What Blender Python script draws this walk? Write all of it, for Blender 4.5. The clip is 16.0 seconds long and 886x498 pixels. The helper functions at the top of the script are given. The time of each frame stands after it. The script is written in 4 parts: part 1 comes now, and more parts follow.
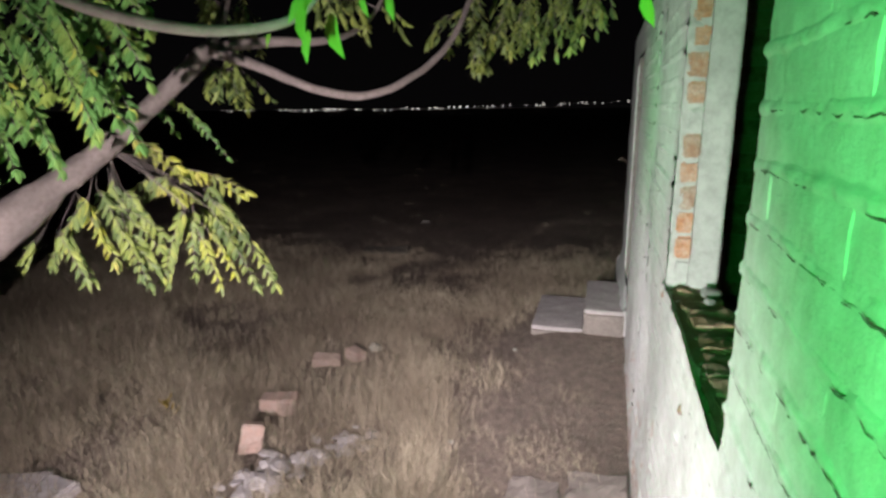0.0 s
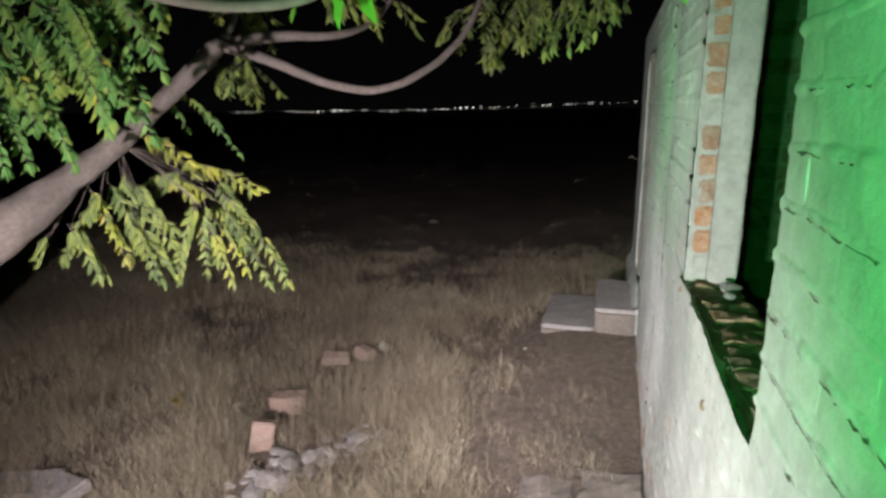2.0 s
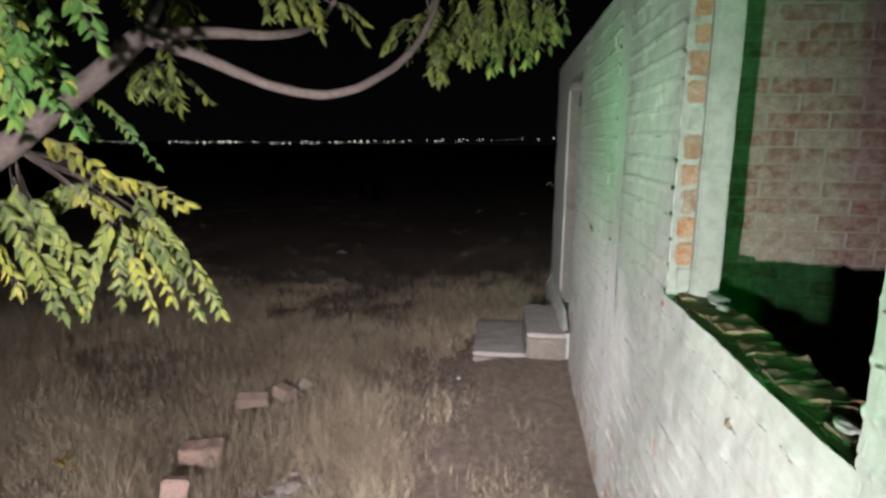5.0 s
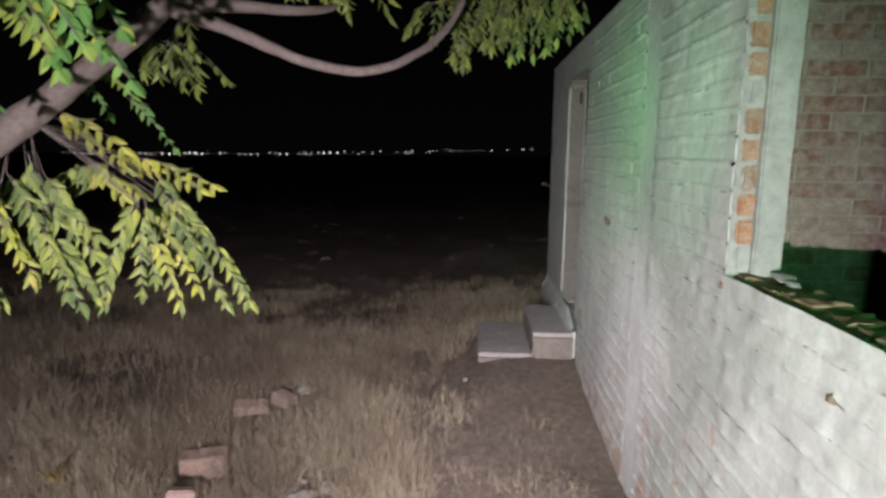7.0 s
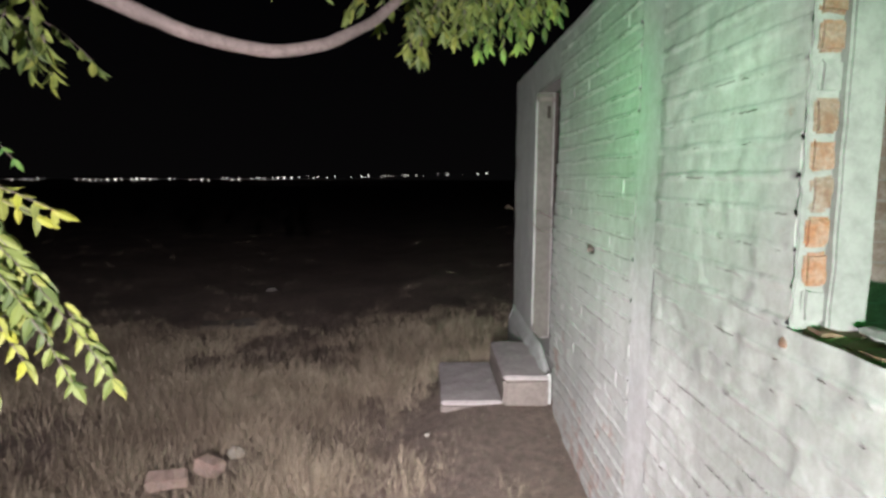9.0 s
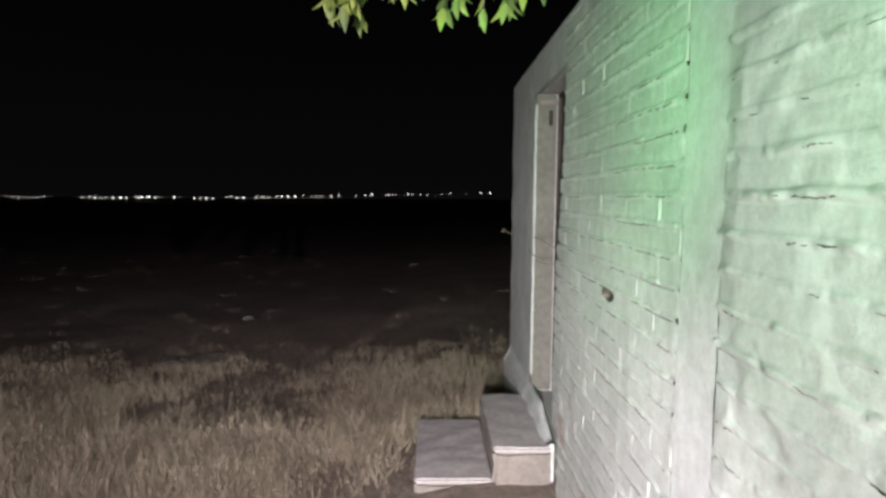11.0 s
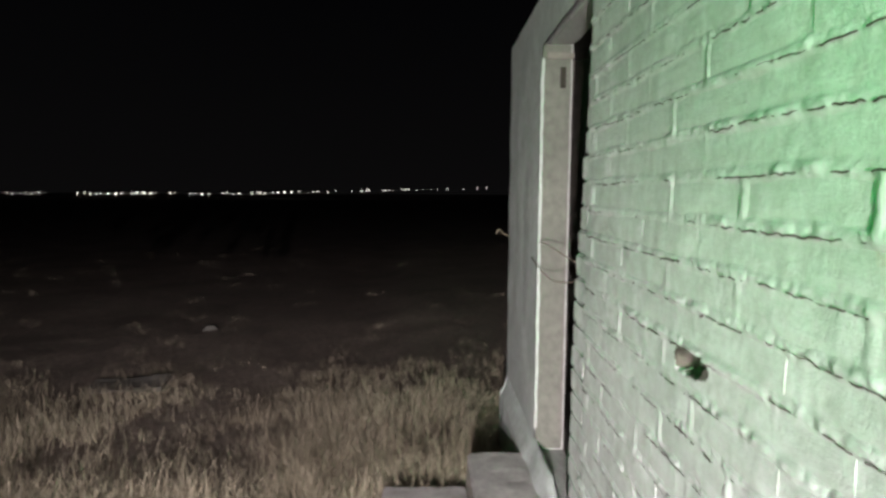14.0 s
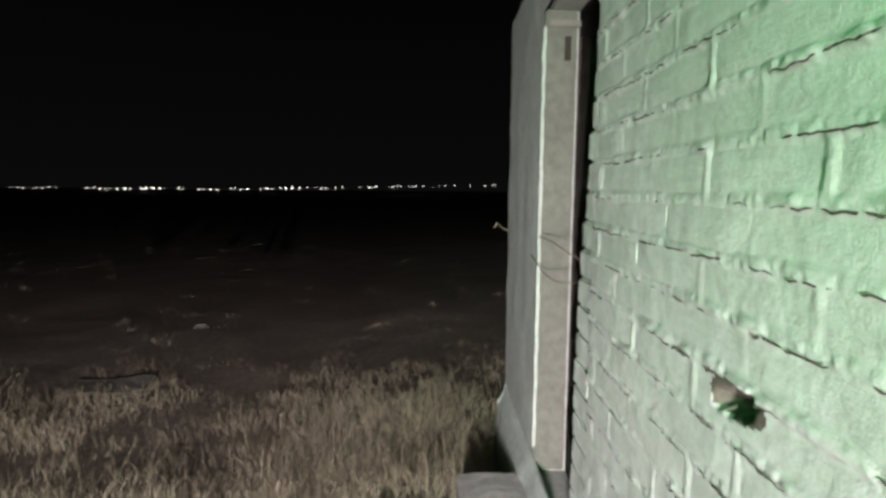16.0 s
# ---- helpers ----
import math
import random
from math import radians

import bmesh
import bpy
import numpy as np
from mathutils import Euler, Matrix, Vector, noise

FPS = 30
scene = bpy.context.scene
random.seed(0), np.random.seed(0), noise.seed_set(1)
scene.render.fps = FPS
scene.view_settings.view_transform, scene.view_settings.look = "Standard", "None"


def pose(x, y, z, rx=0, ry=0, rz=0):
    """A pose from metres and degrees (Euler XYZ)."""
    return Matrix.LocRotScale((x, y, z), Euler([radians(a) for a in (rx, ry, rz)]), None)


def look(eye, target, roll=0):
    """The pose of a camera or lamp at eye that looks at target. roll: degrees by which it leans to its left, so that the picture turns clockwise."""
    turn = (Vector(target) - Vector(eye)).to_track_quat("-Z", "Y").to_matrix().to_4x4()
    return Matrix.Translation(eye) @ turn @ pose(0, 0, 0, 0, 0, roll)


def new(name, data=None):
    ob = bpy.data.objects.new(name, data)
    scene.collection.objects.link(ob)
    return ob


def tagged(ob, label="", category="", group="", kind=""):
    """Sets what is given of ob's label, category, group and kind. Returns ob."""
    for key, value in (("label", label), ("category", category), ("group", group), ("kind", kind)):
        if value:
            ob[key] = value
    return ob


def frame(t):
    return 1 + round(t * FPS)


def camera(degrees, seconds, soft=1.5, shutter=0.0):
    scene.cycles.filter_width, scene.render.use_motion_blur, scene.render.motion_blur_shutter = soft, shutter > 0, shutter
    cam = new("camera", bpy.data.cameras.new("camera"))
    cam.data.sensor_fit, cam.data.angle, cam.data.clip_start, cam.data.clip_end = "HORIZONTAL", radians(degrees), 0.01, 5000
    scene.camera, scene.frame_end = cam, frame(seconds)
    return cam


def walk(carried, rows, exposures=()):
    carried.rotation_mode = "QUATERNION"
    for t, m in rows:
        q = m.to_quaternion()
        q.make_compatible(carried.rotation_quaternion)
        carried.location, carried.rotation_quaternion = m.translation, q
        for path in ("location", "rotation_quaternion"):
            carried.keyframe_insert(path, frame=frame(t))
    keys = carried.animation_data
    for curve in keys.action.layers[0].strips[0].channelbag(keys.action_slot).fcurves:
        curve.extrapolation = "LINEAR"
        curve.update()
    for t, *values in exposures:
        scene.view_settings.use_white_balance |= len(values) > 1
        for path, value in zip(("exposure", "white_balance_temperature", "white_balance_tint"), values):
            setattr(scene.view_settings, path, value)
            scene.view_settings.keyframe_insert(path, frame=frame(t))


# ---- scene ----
cam = camera(74.6, 16.0, soft=3.0)
PATH = [
    (0, (0.339, 0.126, 1.878), (-0.182, 1.998, 1.402), -0.4),
    (0.5, (0.345, 0.123, 1.872), (-0.227, 1.981, 1.402), -0.8),
    (1, (0.34, 0.119, 1.87), (-0.251, 1.972, 1.403), -0.8),
    (1.5, (0.336, 0.125, 1.876), (-0.241, 1.98, 1.398), -0.8),
    (2, (0.309, 0.135, 1.852), (-0.233, 2.001, 1.379), -0.6),
    (2.5, (0.287, 0.204, 1.821), (-0.188, 2.09, 1.357), -0.5),
    (3, (0.23, 0.291, 1.795), (-0.19, 2.195, 1.345), -0.2),
    (3.5, (0.16, 0.291, 1.79), (-0.173, 2.215, 1.356), -0.1),
    (4, (0.108, 0.25, 1.771), (-0.179, 2.195, 1.366), 0.4),
    (6.3, (-0.048, 0.344, 1.751), (-0.168, 2.31, 1.408), -0.0),
    (6.5, (-0.066, 0.358, 1.72), (-0.185, 2.325, 1.38), 0.0),
    (7, (-0.221, 0.327, 1.653), (-0.32, 2.298, 1.328), 0.5),
    (7.5, (-0.352, 0.296, 1.652), (-0.404, 2.267, 1.345), 0.2),
    (8, (-0.368, 0.359, 1.648), (-0.354, 2.335, 1.341), 0.2),
    (8.5, (-0.296, 0.63, 1.61), (-0.244, 2.602, 1.325), -0.3),
    (9, (-0.239, 0.883, 1.621), (-0.191, 2.868, 1.378), 0.2),
    (11.3, (-0.069, 1.776, 1.62), (-0.032, 3.768, 1.442), 0.4),
    (11.5, (-0.084, 1.86, 1.629), (-0.03, 3.85, 1.435), 0.5),
    (12, (-0.052, 2.029, 1.613), (-0.003, 4.02, 1.420), 0.0),
    (12.5, (0.033, 2.218, 1.611), (0.083, 4.208, 1.416), 0.2),
    (13, (0.073, 2.339, 1.62), (0.126, 4.33, 1.426), -0.2),
    (13.5, (0.062, 2.517, 1.601), (0.114, 4.507, 1.414), 0.4),
    (14, (0.058, 2.634, 1.598), (0.106, 4.624, 1.404), 0.3),
    (14.5, (0.083, 2.735, 1.591), (0.124, 4.725, 1.392), 0.1),
    (15, (0.133, 2.85, 1.583), (0.178, 4.838, 1.380), 0.2),
    (15.5, (0.162, 2.909, 1.580), (0.206, 4.896, 1.380), 0.2),
    (16, (0.146, 2.942, 1.56), (0.17, 4.932, 1.355), 0.6),
]
EXPOSURES = [
    (0, -0.1, 6500, 10), (1.5, -0.14, 6500, 10), (2.0, -0.36, 6500, 6), (2.4, -0.45, 6500, 3), (3.5, -0.6, 6500, -3), (4.2, -0.44, 6500, 4),
    (6.5, -0.25, 6450, 10), (7, -0.42, 6400, 11), (8, -0.1, 6400, 11), (9, 0.12, 6400, 10),
    (11.5, 0.55, 6400, 9), (13, 0.6, 6400, 7), (14, 0.7, 6450, 4), (16, 0.75, 6450, 2),
]
walk(cam, [(t, look(eye, target, roll)) for t, eye, target, roll in PATH], EXPOSURES)

# ---- world and lamps ----
night = bpy.data.worlds.new("night")
scene.world = night
night.use_nodes = True
wn = night.node_tree
bgd = wn.nodes["Background"]
tc = wn.nodes.new("ShaderNodeTexCoord")
sep = wn.nodes.new("ShaderNodeSeparateXYZ")
rampw = wn.nodes.new("ShaderNodeValToRGB")
rampw.color_ramp.elements[0].position = 0.0
rampw.color_ramp.elements[0].color = (0.0020, 0.0018, 0.0019, 1)
rampw.color_ramp.elements[1].position = 0.35
rampw.color_ramp.elements[1].color = (0.0005, 0.0005, 0.0007, 1)
wn.links.new(tc.outputs["Generated"], sep.inputs[0])
wn.links.new(sep.outputs["Z"], rampw.inputs[0])
wn.links.new(rampw.outputs[0], bgd.inputs["Color"])
bgd.inputs["Strength"].default_value = 1.0


def spot(name, eye, target, watts, colour, size, blend, radius):
    lamp = bpy.data.lights.new(name, "SPOT")
    lamp.energy, lamp.color, lamp.spot_size, lamp.spot_blend = watts, colour, radians(size), blend
    lamp.shadow_soft_size = radius
    ob = new(name, lamp)
    ob.matrix_world = look(eye, target)
    return ob


# the walker's white torch and its green lamp, at the first and the second stand
spot("torch_lamp", (-0.48, -0.40, 1.33), (-0.70, 2.9, 0.14), 1080, (1.0, 0.895, 0.935), 112, 1.0, 0.015)
spot("torch_lamp", (-0.12, 1.70, 1.28), (-0.30, 4.6, 0.25), 230, (1.0, 0.90, 0.95), 86, 1.0, 0.015)
spot("green_lamp", (-0.25, -0.50, 1.66), (0.60, 1.40, 1.40), 118, (0.26, 1.0, 0.42), 58, 0.6, 0.03)
spot("green_lamp", (0.22, 0.10, 1.80), (0.56, 0.90, 1.88), 26, (0.02, 1.0, 0.08), 66, 0.35, 0.02)
spot("green_lamp", (-0.25, 1.95, 1.75), (0.56, 2.85, 1.80), 17, (0.30, 1.0, 0.45), 84, 1.0, 0.03)
spot("green_lamp", (-0.22, 2.78, 1.90), (0.56, 3.62, 1.80), 13, (0.06, 1.0, 0.19), 92, 1.0, 0.03)


# ---- materials ----
class Nodes:
    def __init__(self, name):
        self.m = bpy.data.materials.new(name)
        self.m.use_nodes = True
        self.t = self.m.node_tree
        self.b = self.t.nodes["Principled BSDF"]
        self.pos = self.t.nodes.new("ShaderNodeNewGeometry").outputs["Position"]

    def put(self, socket, value):
        if hasattr(value, "links"):
            self.t.links.new(value, socket)
        elif isinstance(value, tuple):
            socket.default_value = (*value, 1.0)[:4] if len(socket.default_value) == 4 else value
        else:
            socket.default_value = value

    def noise(self, scale, detail=4.0, rough=0.6, stretch=None):
        n = self.t.nodes.new("ShaderNodeTexNoise")
        n.inputs["Scale"].default_value, n.inputs["Detail"].default_value, n.inputs["Roughness"].default_value = scale, detail, rough
        v = self.pos
        if stretch:
            mp = self.t.nodes.new("ShaderNodeMapping")
            mp.inputs["Scale"].default_value = stretch
            self.t.links.new(self.pos, mp.inputs["Vector"])
            v = mp.outputs[0]
        self.t.links.new(v, n.inputs["Vector"])
        return n.outputs["Fac"]

    def ramp(self, fac, stops):
        r = self.t.nodes.new("ShaderNodeValToRGB")
        e = r.color_ramp.elements
        while len(e) < len(stops):
            e.new(0.5)
        for el, (p, c) in zip(e, stops):
            el.position, el.color = p, (*c, 1.0) if isinstance(c, tuple) else (c, c, c, 1.0)
        self.t.links.new(fac, r.inputs[0])
        return r.outputs[0]

    def mix(self, fac, a, b, mode="MIX"):
        n = self.t.nodes.new("ShaderNodeMix")
        n.data_type, n.blend_type = "RGBA", mode
        self.put(n.inputs[0], fac)
        self.put(n.inputs[6], a)
        self.put(n.inputs[7], b)
        return n.outputs[2]

    def math(self, op, a, b):
        n = self.t.nodes.new("ShaderNodeMath")
        n.operation = op
        self.put(n.inputs[0], a)
        self.put(n.inputs[1], b)
        return n.outputs[0]

    def rand(self):
        return self.t.nodes.new("ShaderNodeObjectInfo").outputs["Random"]

    def island(self):
        return self.t.nodes.new("ShaderNodeNewGeometry").outputs["Random Per Island"]

    def height(self):
        s = self.t.nodes.new("ShaderNodeSeparateXYZ")
        self.t.links.new(self.pos, s.inputs[0])
        return s.outputs["Z"]

    def done(self, colour, rough=0.9, bump=None, strength=0.3, dist=0.01, metal=0.0, spec=0.3):
        self.put(self.b.inputs["Base Color"], colour)
        self.put(self.b.inputs["Roughness"], rough)
        self.b.inputs["Metallic"].default_value = metal
        self.b.inputs["Specular IOR Level"].default_value = spec
        if bump is not None:
            n = self.t.nodes.new("ShaderNodeBump")
            n.inputs["Strength"].default_value, n.inputs["Distance"].default_value = strength, dist
            self.t.links.new(bump, n.inputs["Height"])
            self.t.links.new(n.outputs[0], self.b.inputs["Normal"])
        return self.m


def paint_material(name, base, alt, wear, relief=0.36):
    k = Nodes(name)
    c = k.mix(k.ramp(k.noise(2.2, 5, 0.65), [(0.35, 0.0), (0.65, 1.0)]), base, alt)
    c = k.mix(k.ramp(k.noise(26, 5, 0.7), [(0.30, 0.55), (0.62, 0.0)]), c, (0.34, 0.33, 0.30))
    c = k.mix(k.ramp(k.noise(9, 4, 0.6, (1, 1, 0.18)), [(0.52, 0.0), (0.75, 0.45)]), c, (0.30, 0.30, 0.28))
    low = k.math("MULTIPLY_ADD", k.height(), -0.22)
    low.node.inputs[2].default_value = 0.21
    worn = k.math("ADD", k.noise(7.0, 6, 0.7), k.math("MAXIMUM", low, 0.0))
    c = k.mix(k.ramp(worn, [(wear, 0.0), (wear + 0.08, 0.65)]), c, (0.40, 0.25, 0.195))
    h = k.math("ADD", k.math("MULTIPLY", k.noise(24, 4, 0.6), 0.8), k.math("ADD", k.noise(70, 6, 0.7), k.math("MULTIPLY", k.noise(260, 3, 0.6), 0.4)))
    return k.done(c, 0.92, h, relief, 0.006)


M_PAINT = paint_material("limewash_paint", (0.60, 0.61, 0.59), (0.48, 0.50, 0.48), 0.655)
M_PLASTER = paint_material("old_plaster", (0.62, 0.62, 0.61), (0.53, 0.54, 0.54), 0.80, 0.22)


def brick_material(name, stops, grey):
    k = Nodes(name)
    c = k.ramp(k.rand(), stops)
    c = k.mix(k.ramp(k.noise(22, 5, 0.7), [(0.40, 0.0), (0.68, grey)]), c, (0.42, 0.40, 0.36))
    c = k.mix(k.ramp(k.noise(120, 3, 0.6), [(0.35, 0.4), (0.6, 0.0)]), c, (0.12, 0.08, 0.06))
    return k.done(c, 0.95, k.noise(90, 6, 0.75), 0.6, 0.006)


M_RED = brick_material("red_brick", [(0.0, (0.27, 0.125, 0.07)), (0.5, (0.34, 0.16, 0.085)), (1.0, (0.22, 0.14, 0.10))], 0.6)
M_INNER = brick_material("dusty_brick", [(0.0, (0.17, 0.08, 0.052)), (0.45, (0.165, 0.11, 0.08)), (0.75, (0.24, 0.205, 0.165)), (1.0, (0.14, 0.072, 0.053))], 0.55)
M_PINK = brick_material("pale_fired_brick", [(0.0, (0.50, 0.36, 0.31)), (1.0, (0.46, 0.31, 0.26))], 0.5)
M_SILL = brick_material("mossy_brick", [(0.0, (0.15, 0.10, 0.06)), (0.5, (0.20, 0.13, 0.07)), (1.0, (0.11, 0.09, 0.05))], 0.25)


def stone_material(name, a, b, scale=14, strength=0.6):
    k = Nodes(name)
    c = k.mix(k.ramp(k.noise(scale * 0.25, 4, 0.6), [(0.35, 0.0), (0.68, 1.0)]), a, b)
    c = k.mix(k.ramp(k.noise(scale * 3, 5, 0.7), [(0.35, 0.5), (0.60, 0.0)]), c, tuple(v * 0.5 for v in a))
    return k.done(c, 0.94, k.noise(scale * 4, 6, 0.7), strength, 0.008)


M_MORTAR = stone_material("grey_mortar", (0.46, 0.45, 0.43), (0.38, 0.37, 0.35), 20)
M_INMORTAR = stone_material("grimy_mortar", (0.30, 0.285, 0.25), (0.22, 0.205, 0.18), 16)
M_CONCRETE = stone_material("worn_concrete", (0.29, 0.25, 0.225), (0.20, 0.17, 0.155), 10)
M_STEP_TOP = stone_material("pale_step_top", (0.47, 0.43, 0.42), (0.37, 0.335, 0.33), 8, 0.4)
M_RUBBLE = stone_material("rubble_stone", (0.50, 0.46, 0.45), (0.38, 0.35, 0.35), 18)
M_DARK = stone_material("plain_dark", (0.055, 0.045, 0.036), (0.04, 0.034, 0.03), 12)
M_FRAME = stone_material("weathered_frame", (0.20, 0.185, 0.165), (0.15, 0.14, 0.125), 9, 0.4)
M_BAND = stone_material("cement_band", (0.34, 0.345, 0.33), (0.27, 0.275, 0.265), 9, 0.35)
# joint dirt with shade painted in; also darkens the pit and the gable wall
M_GAP = stone_material("joint_dirt_and_shade", (0.14, 0.12, 0.10), (0.08, 0.07, 0.058), 40)
M_FLOOR = stone_material("dusty_cement", (0.22, 0.20, 0.18), (0.16, 0.15, 0.13), 6)


def ground_material():
    k = Nodes("dry_soil")
    c = k.mix(k.ramp(k.noise(0.9, 5, 0.6), [(0.38, 0.0), (0.62, 1.0)]), (0.33, 0.26, 0.215), (0.23, 0.18, 0.15))
    c = k.mix(k.ramp(k.noise(16, 6, 0.75), [(0.40, 0.7), (0.62, 0.0)]), c, (0.15, 0.118, 0.096))
    c = k.mix(k.ramp(k.noise(70, 4, 0.7), [(0.56, 0.0), (0.70, 0.6)]), c, (0.30, 0.25, 0.20))
    h = k.math("ADD", k.noise(22, 6, 0.75), k.math("MULTIPLY", k.noise(120, 4, 0.7), 0.4))
    return k.done(c, 0.97, h, 1.0, 0.045)


M_GROUND = ground_material()


def blade_material():
    k = Nodes("dry_grass")
    c = k.ramp(k.island(), [(0.0, (0.15, 0.12, 0.09)), (0.3, (0.41, 0.345, 0.255)), (0.7, (0.56, 0.48, 0.36)), (0.9, (0.49, 0.42, 0.30)), (1.0, (0.22, 0.215, 0.13))])
    c = k.mix(k.ramp(k.noise(0.8, 4, 0.6), [(0.40, 0.0), (0.62, 0.75)]), c, (0.20, 0.155, 0.115))
    return k.done(c, 0.8)


M_GRASS = blade_material()


def leaf_material(name, stops):
    k = Nodes(name)
    c = k.ramp(k.island(), stops)
    c = k.mix(k.ramp(k.noise(5.0, 3, 0.5), [(0.50, 0.0), (0.68, 0.6)]), c, (0.27, 0.31, 0.05))
    m = k.done(c, 0.58, spec=0.35)
    tr = k.t.nodes.new("ShaderNodeBsdfTranslucent")
    mx = k.t.nodes.new("ShaderNodeMixShader")
    mx.inputs[0].default_value = 0.25
    k.put(tr.inputs["Color"], c)
    k.t.links.new(k.b.outputs[0], mx.inputs[1])
    k.t.links.new(tr.outputs[0], mx.inputs[2])
    k.t.links.new(mx.outputs[0], k.t.nodes["Material Output"].inputs["Surface"])
    return m


M_DEEP = leaf_material("deep_green_leaves", [(0.0, (0.06, 0.15, 0.036)), (0.6, (0.10, 0.22, 0.055)), (0.95, (0.16, 0.28, 0.07)), (1.0, (0.34, 0.32, 0.04))])
M_LEAF = leaf_material("green_leaves", [(0.0, (0.075, 0.115, 0.04)), (0.5, (0.15, 0.20, 0.055)), (0.85, (0.23, 0.28, 0.075)), (1.0, (0.29, 0.31, 0.07))])
M_GOLD = leaf_material("turning_leaves", [(0.0, (0.13, 0.165, 0.05)), (0.4, (0.25, 0.275, 0.06)), (0.8, (0.34, 0.36, 0.04)), (1.0, (0.38, 0.34, 0.10))])
M_DRYLEAF = leaf_material("yellowed_leaves", [(0.0, (0.34, 0.26, 0.05)), (1.0, (0.26, 0.17, 0.05))])
M_FRESH = leaf_material("fresh_leaves", [(0.0, (0.26, 0.46, 0.06)), (1.0, (0.36, 0.54, 0.08))])
M_TWIG = stone_material("pale_twig_bark", (0.46, 0.38, 0.34), (0.34, 0.28, 0.25), 20, 0.4)


def bark_material():
    k = Nodes("grey_bark")
    c = k.mix(k.ramp(k.noise(9, 5, 0.65), [(0.35, 0.0), (0.65, 1.0)]), (0.19, 0.155, 0.142), (0.12, 0.10, 0.092))
    c = k.mix(k.ramp(k.noise(60, 4, 0.7), [(0.38, 0.6), (0.55, 0.0)]), c, (0.10, 0.08, 0.07))
    return k.done(c, 0.9, k.noise(70, 6, 0.75), 0.7, 0.01)


M_BARK = bark_material()
k = Nodes("rusty_wire")
M_WIRE = k.done(k.mix(k.noise(60), (0.40, 0.36, 0.30), (0.30, 0.20, 0.13)), 0.6, metal=0.6)
k = Nodes("far_lamp_glow")
k.b.inputs["Emission Color"].default_value = (1.0, 0.93, 0.82, 1)
k.b.inputs["Emission Strength"].default_value = 2.2
M_GLOW = k.done((0.8, 0.8, 0.8), 0.5)


# ---- mesh helpers ----
def mesh_of(name, verts, faces, material):
    me = bpy.data.meshes.new(name)
    me.from_pydata([tuple(v) for v in verts], [], [tuple(f) for f in faces])
    me.materials.append(material)
    me.update()
    return me


def part(name, bm, material, parent=None, label=""):
    me = bpy.data.meshes.new(name)
    bm.to_mesh(me)
    bm.free()
    me.materials.append(material)
    ob = new(name, me)
    ob.parent = parent
    return tagged(ob, label=label)


def add_box(bm, lo, hi):
    size = [b - a for a, b in zip(lo, hi)]
    mid = [(a + b) / 2 for a, b in zip(lo, hi)]
    return bmesh.ops.create_cube(bm, size=1.0, matrix=Matrix.Translation(mid) @ Matrix.Diagonal((*size, 1)))["verts"]


def rough_box(lo, hi, cut=0.05, amp=0.004, freq=14.0, bevel=0.008, seed=0.0):
    """A bevelled block with uneven faces."""
    bm = bmesh.new()
    add_box(bm, lo, hi)
    if bevel:
        bmesh.ops.bevel(bm, geom=bm.edges[:], offset=bevel, segments=2, affect="EDGES")
    for axis in range(3):
        n = int((hi[axis] - lo[axis]) / cut)
        for i in range(1, min(n, 60)):
            co = Vector((0, 0, 0))
            co[axis] = lo[axis] + (hi[axis] - lo[axis]) * i / n
            no = Vector((0, 0, 0))
            no[axis] = 1
            bmesh.ops.bisect_plane(bm, geom=bm.verts[:] + bm.edges[:] + bm.faces[:], plane_co=co, plane_no=no)
    for v in bm.verts:
        p = v.co * freq + Vector((seed, seed * 2.3, seed * 0.7))
        v.co += noise.noise_vector(p) * amp + noise.noise_vector(p * 3.1) * amp * 0.4
    return bm


def tube(points, radii, sides=10, amp=0.0, freq=20.0):
    """A tapered round limb along a smooth line through the points."""
    pts, rad = [], []
    n = len(points)
    P = [Vector(p) for p in points]
    for i in range(n - 1):
        p0, p1, p2, p3 = P[max(i - 1, 0)], P[i], P[i + 1], P[min(i + 2, n - 1)]
        for s in range(6):
            t = s / 6
            pts.append(0.5 * (2 * p1 + (p2 - p0) * t + (2 * p0 - 5 * p1 + 4 * p2 - p3) * t * t + (3 * p1 - p0 - 3 * p2 + p3) * t ** 3))
            rad.append(radii[i] + (radii[i + 1] - radii[i]) * t)
    pts.append(P[-1])
    rad.append(radii[-1])
    bm = bmesh.new()
    rings = []
    for i, p in enumerate(pts):
        d = (pts[min(i + 1, len(pts) - 1)] - pts[max(i - 1, 0)]).normalized()
        a = d.cross(Vector((0.13, 0.31, 0.94))).normalized()
        b = d.cross(a)
        ring = []
        for j in range(sides):
            w = 2 * math.pi * j / sides
            q = p + (a * math.cos(w) + b * math.sin(w)) * rad[i]
            if amp:
                q += noise.noise_vector(q * freq) * amp
            ring.append(bm.verts.new(q))
        rings.append(ring)
    for r0, r1 in zip(rings, rings[1:]):
        for j in range(sides):
            f = bm.faces.new((r0[j], r0[(j + 1) % sides], r1[(j + 1) % sides], r1[j]))
            f.smooth = True
    bm.faces.new(rings[0][::-1])
    bm.faces.new(rings[-1])
    return bm


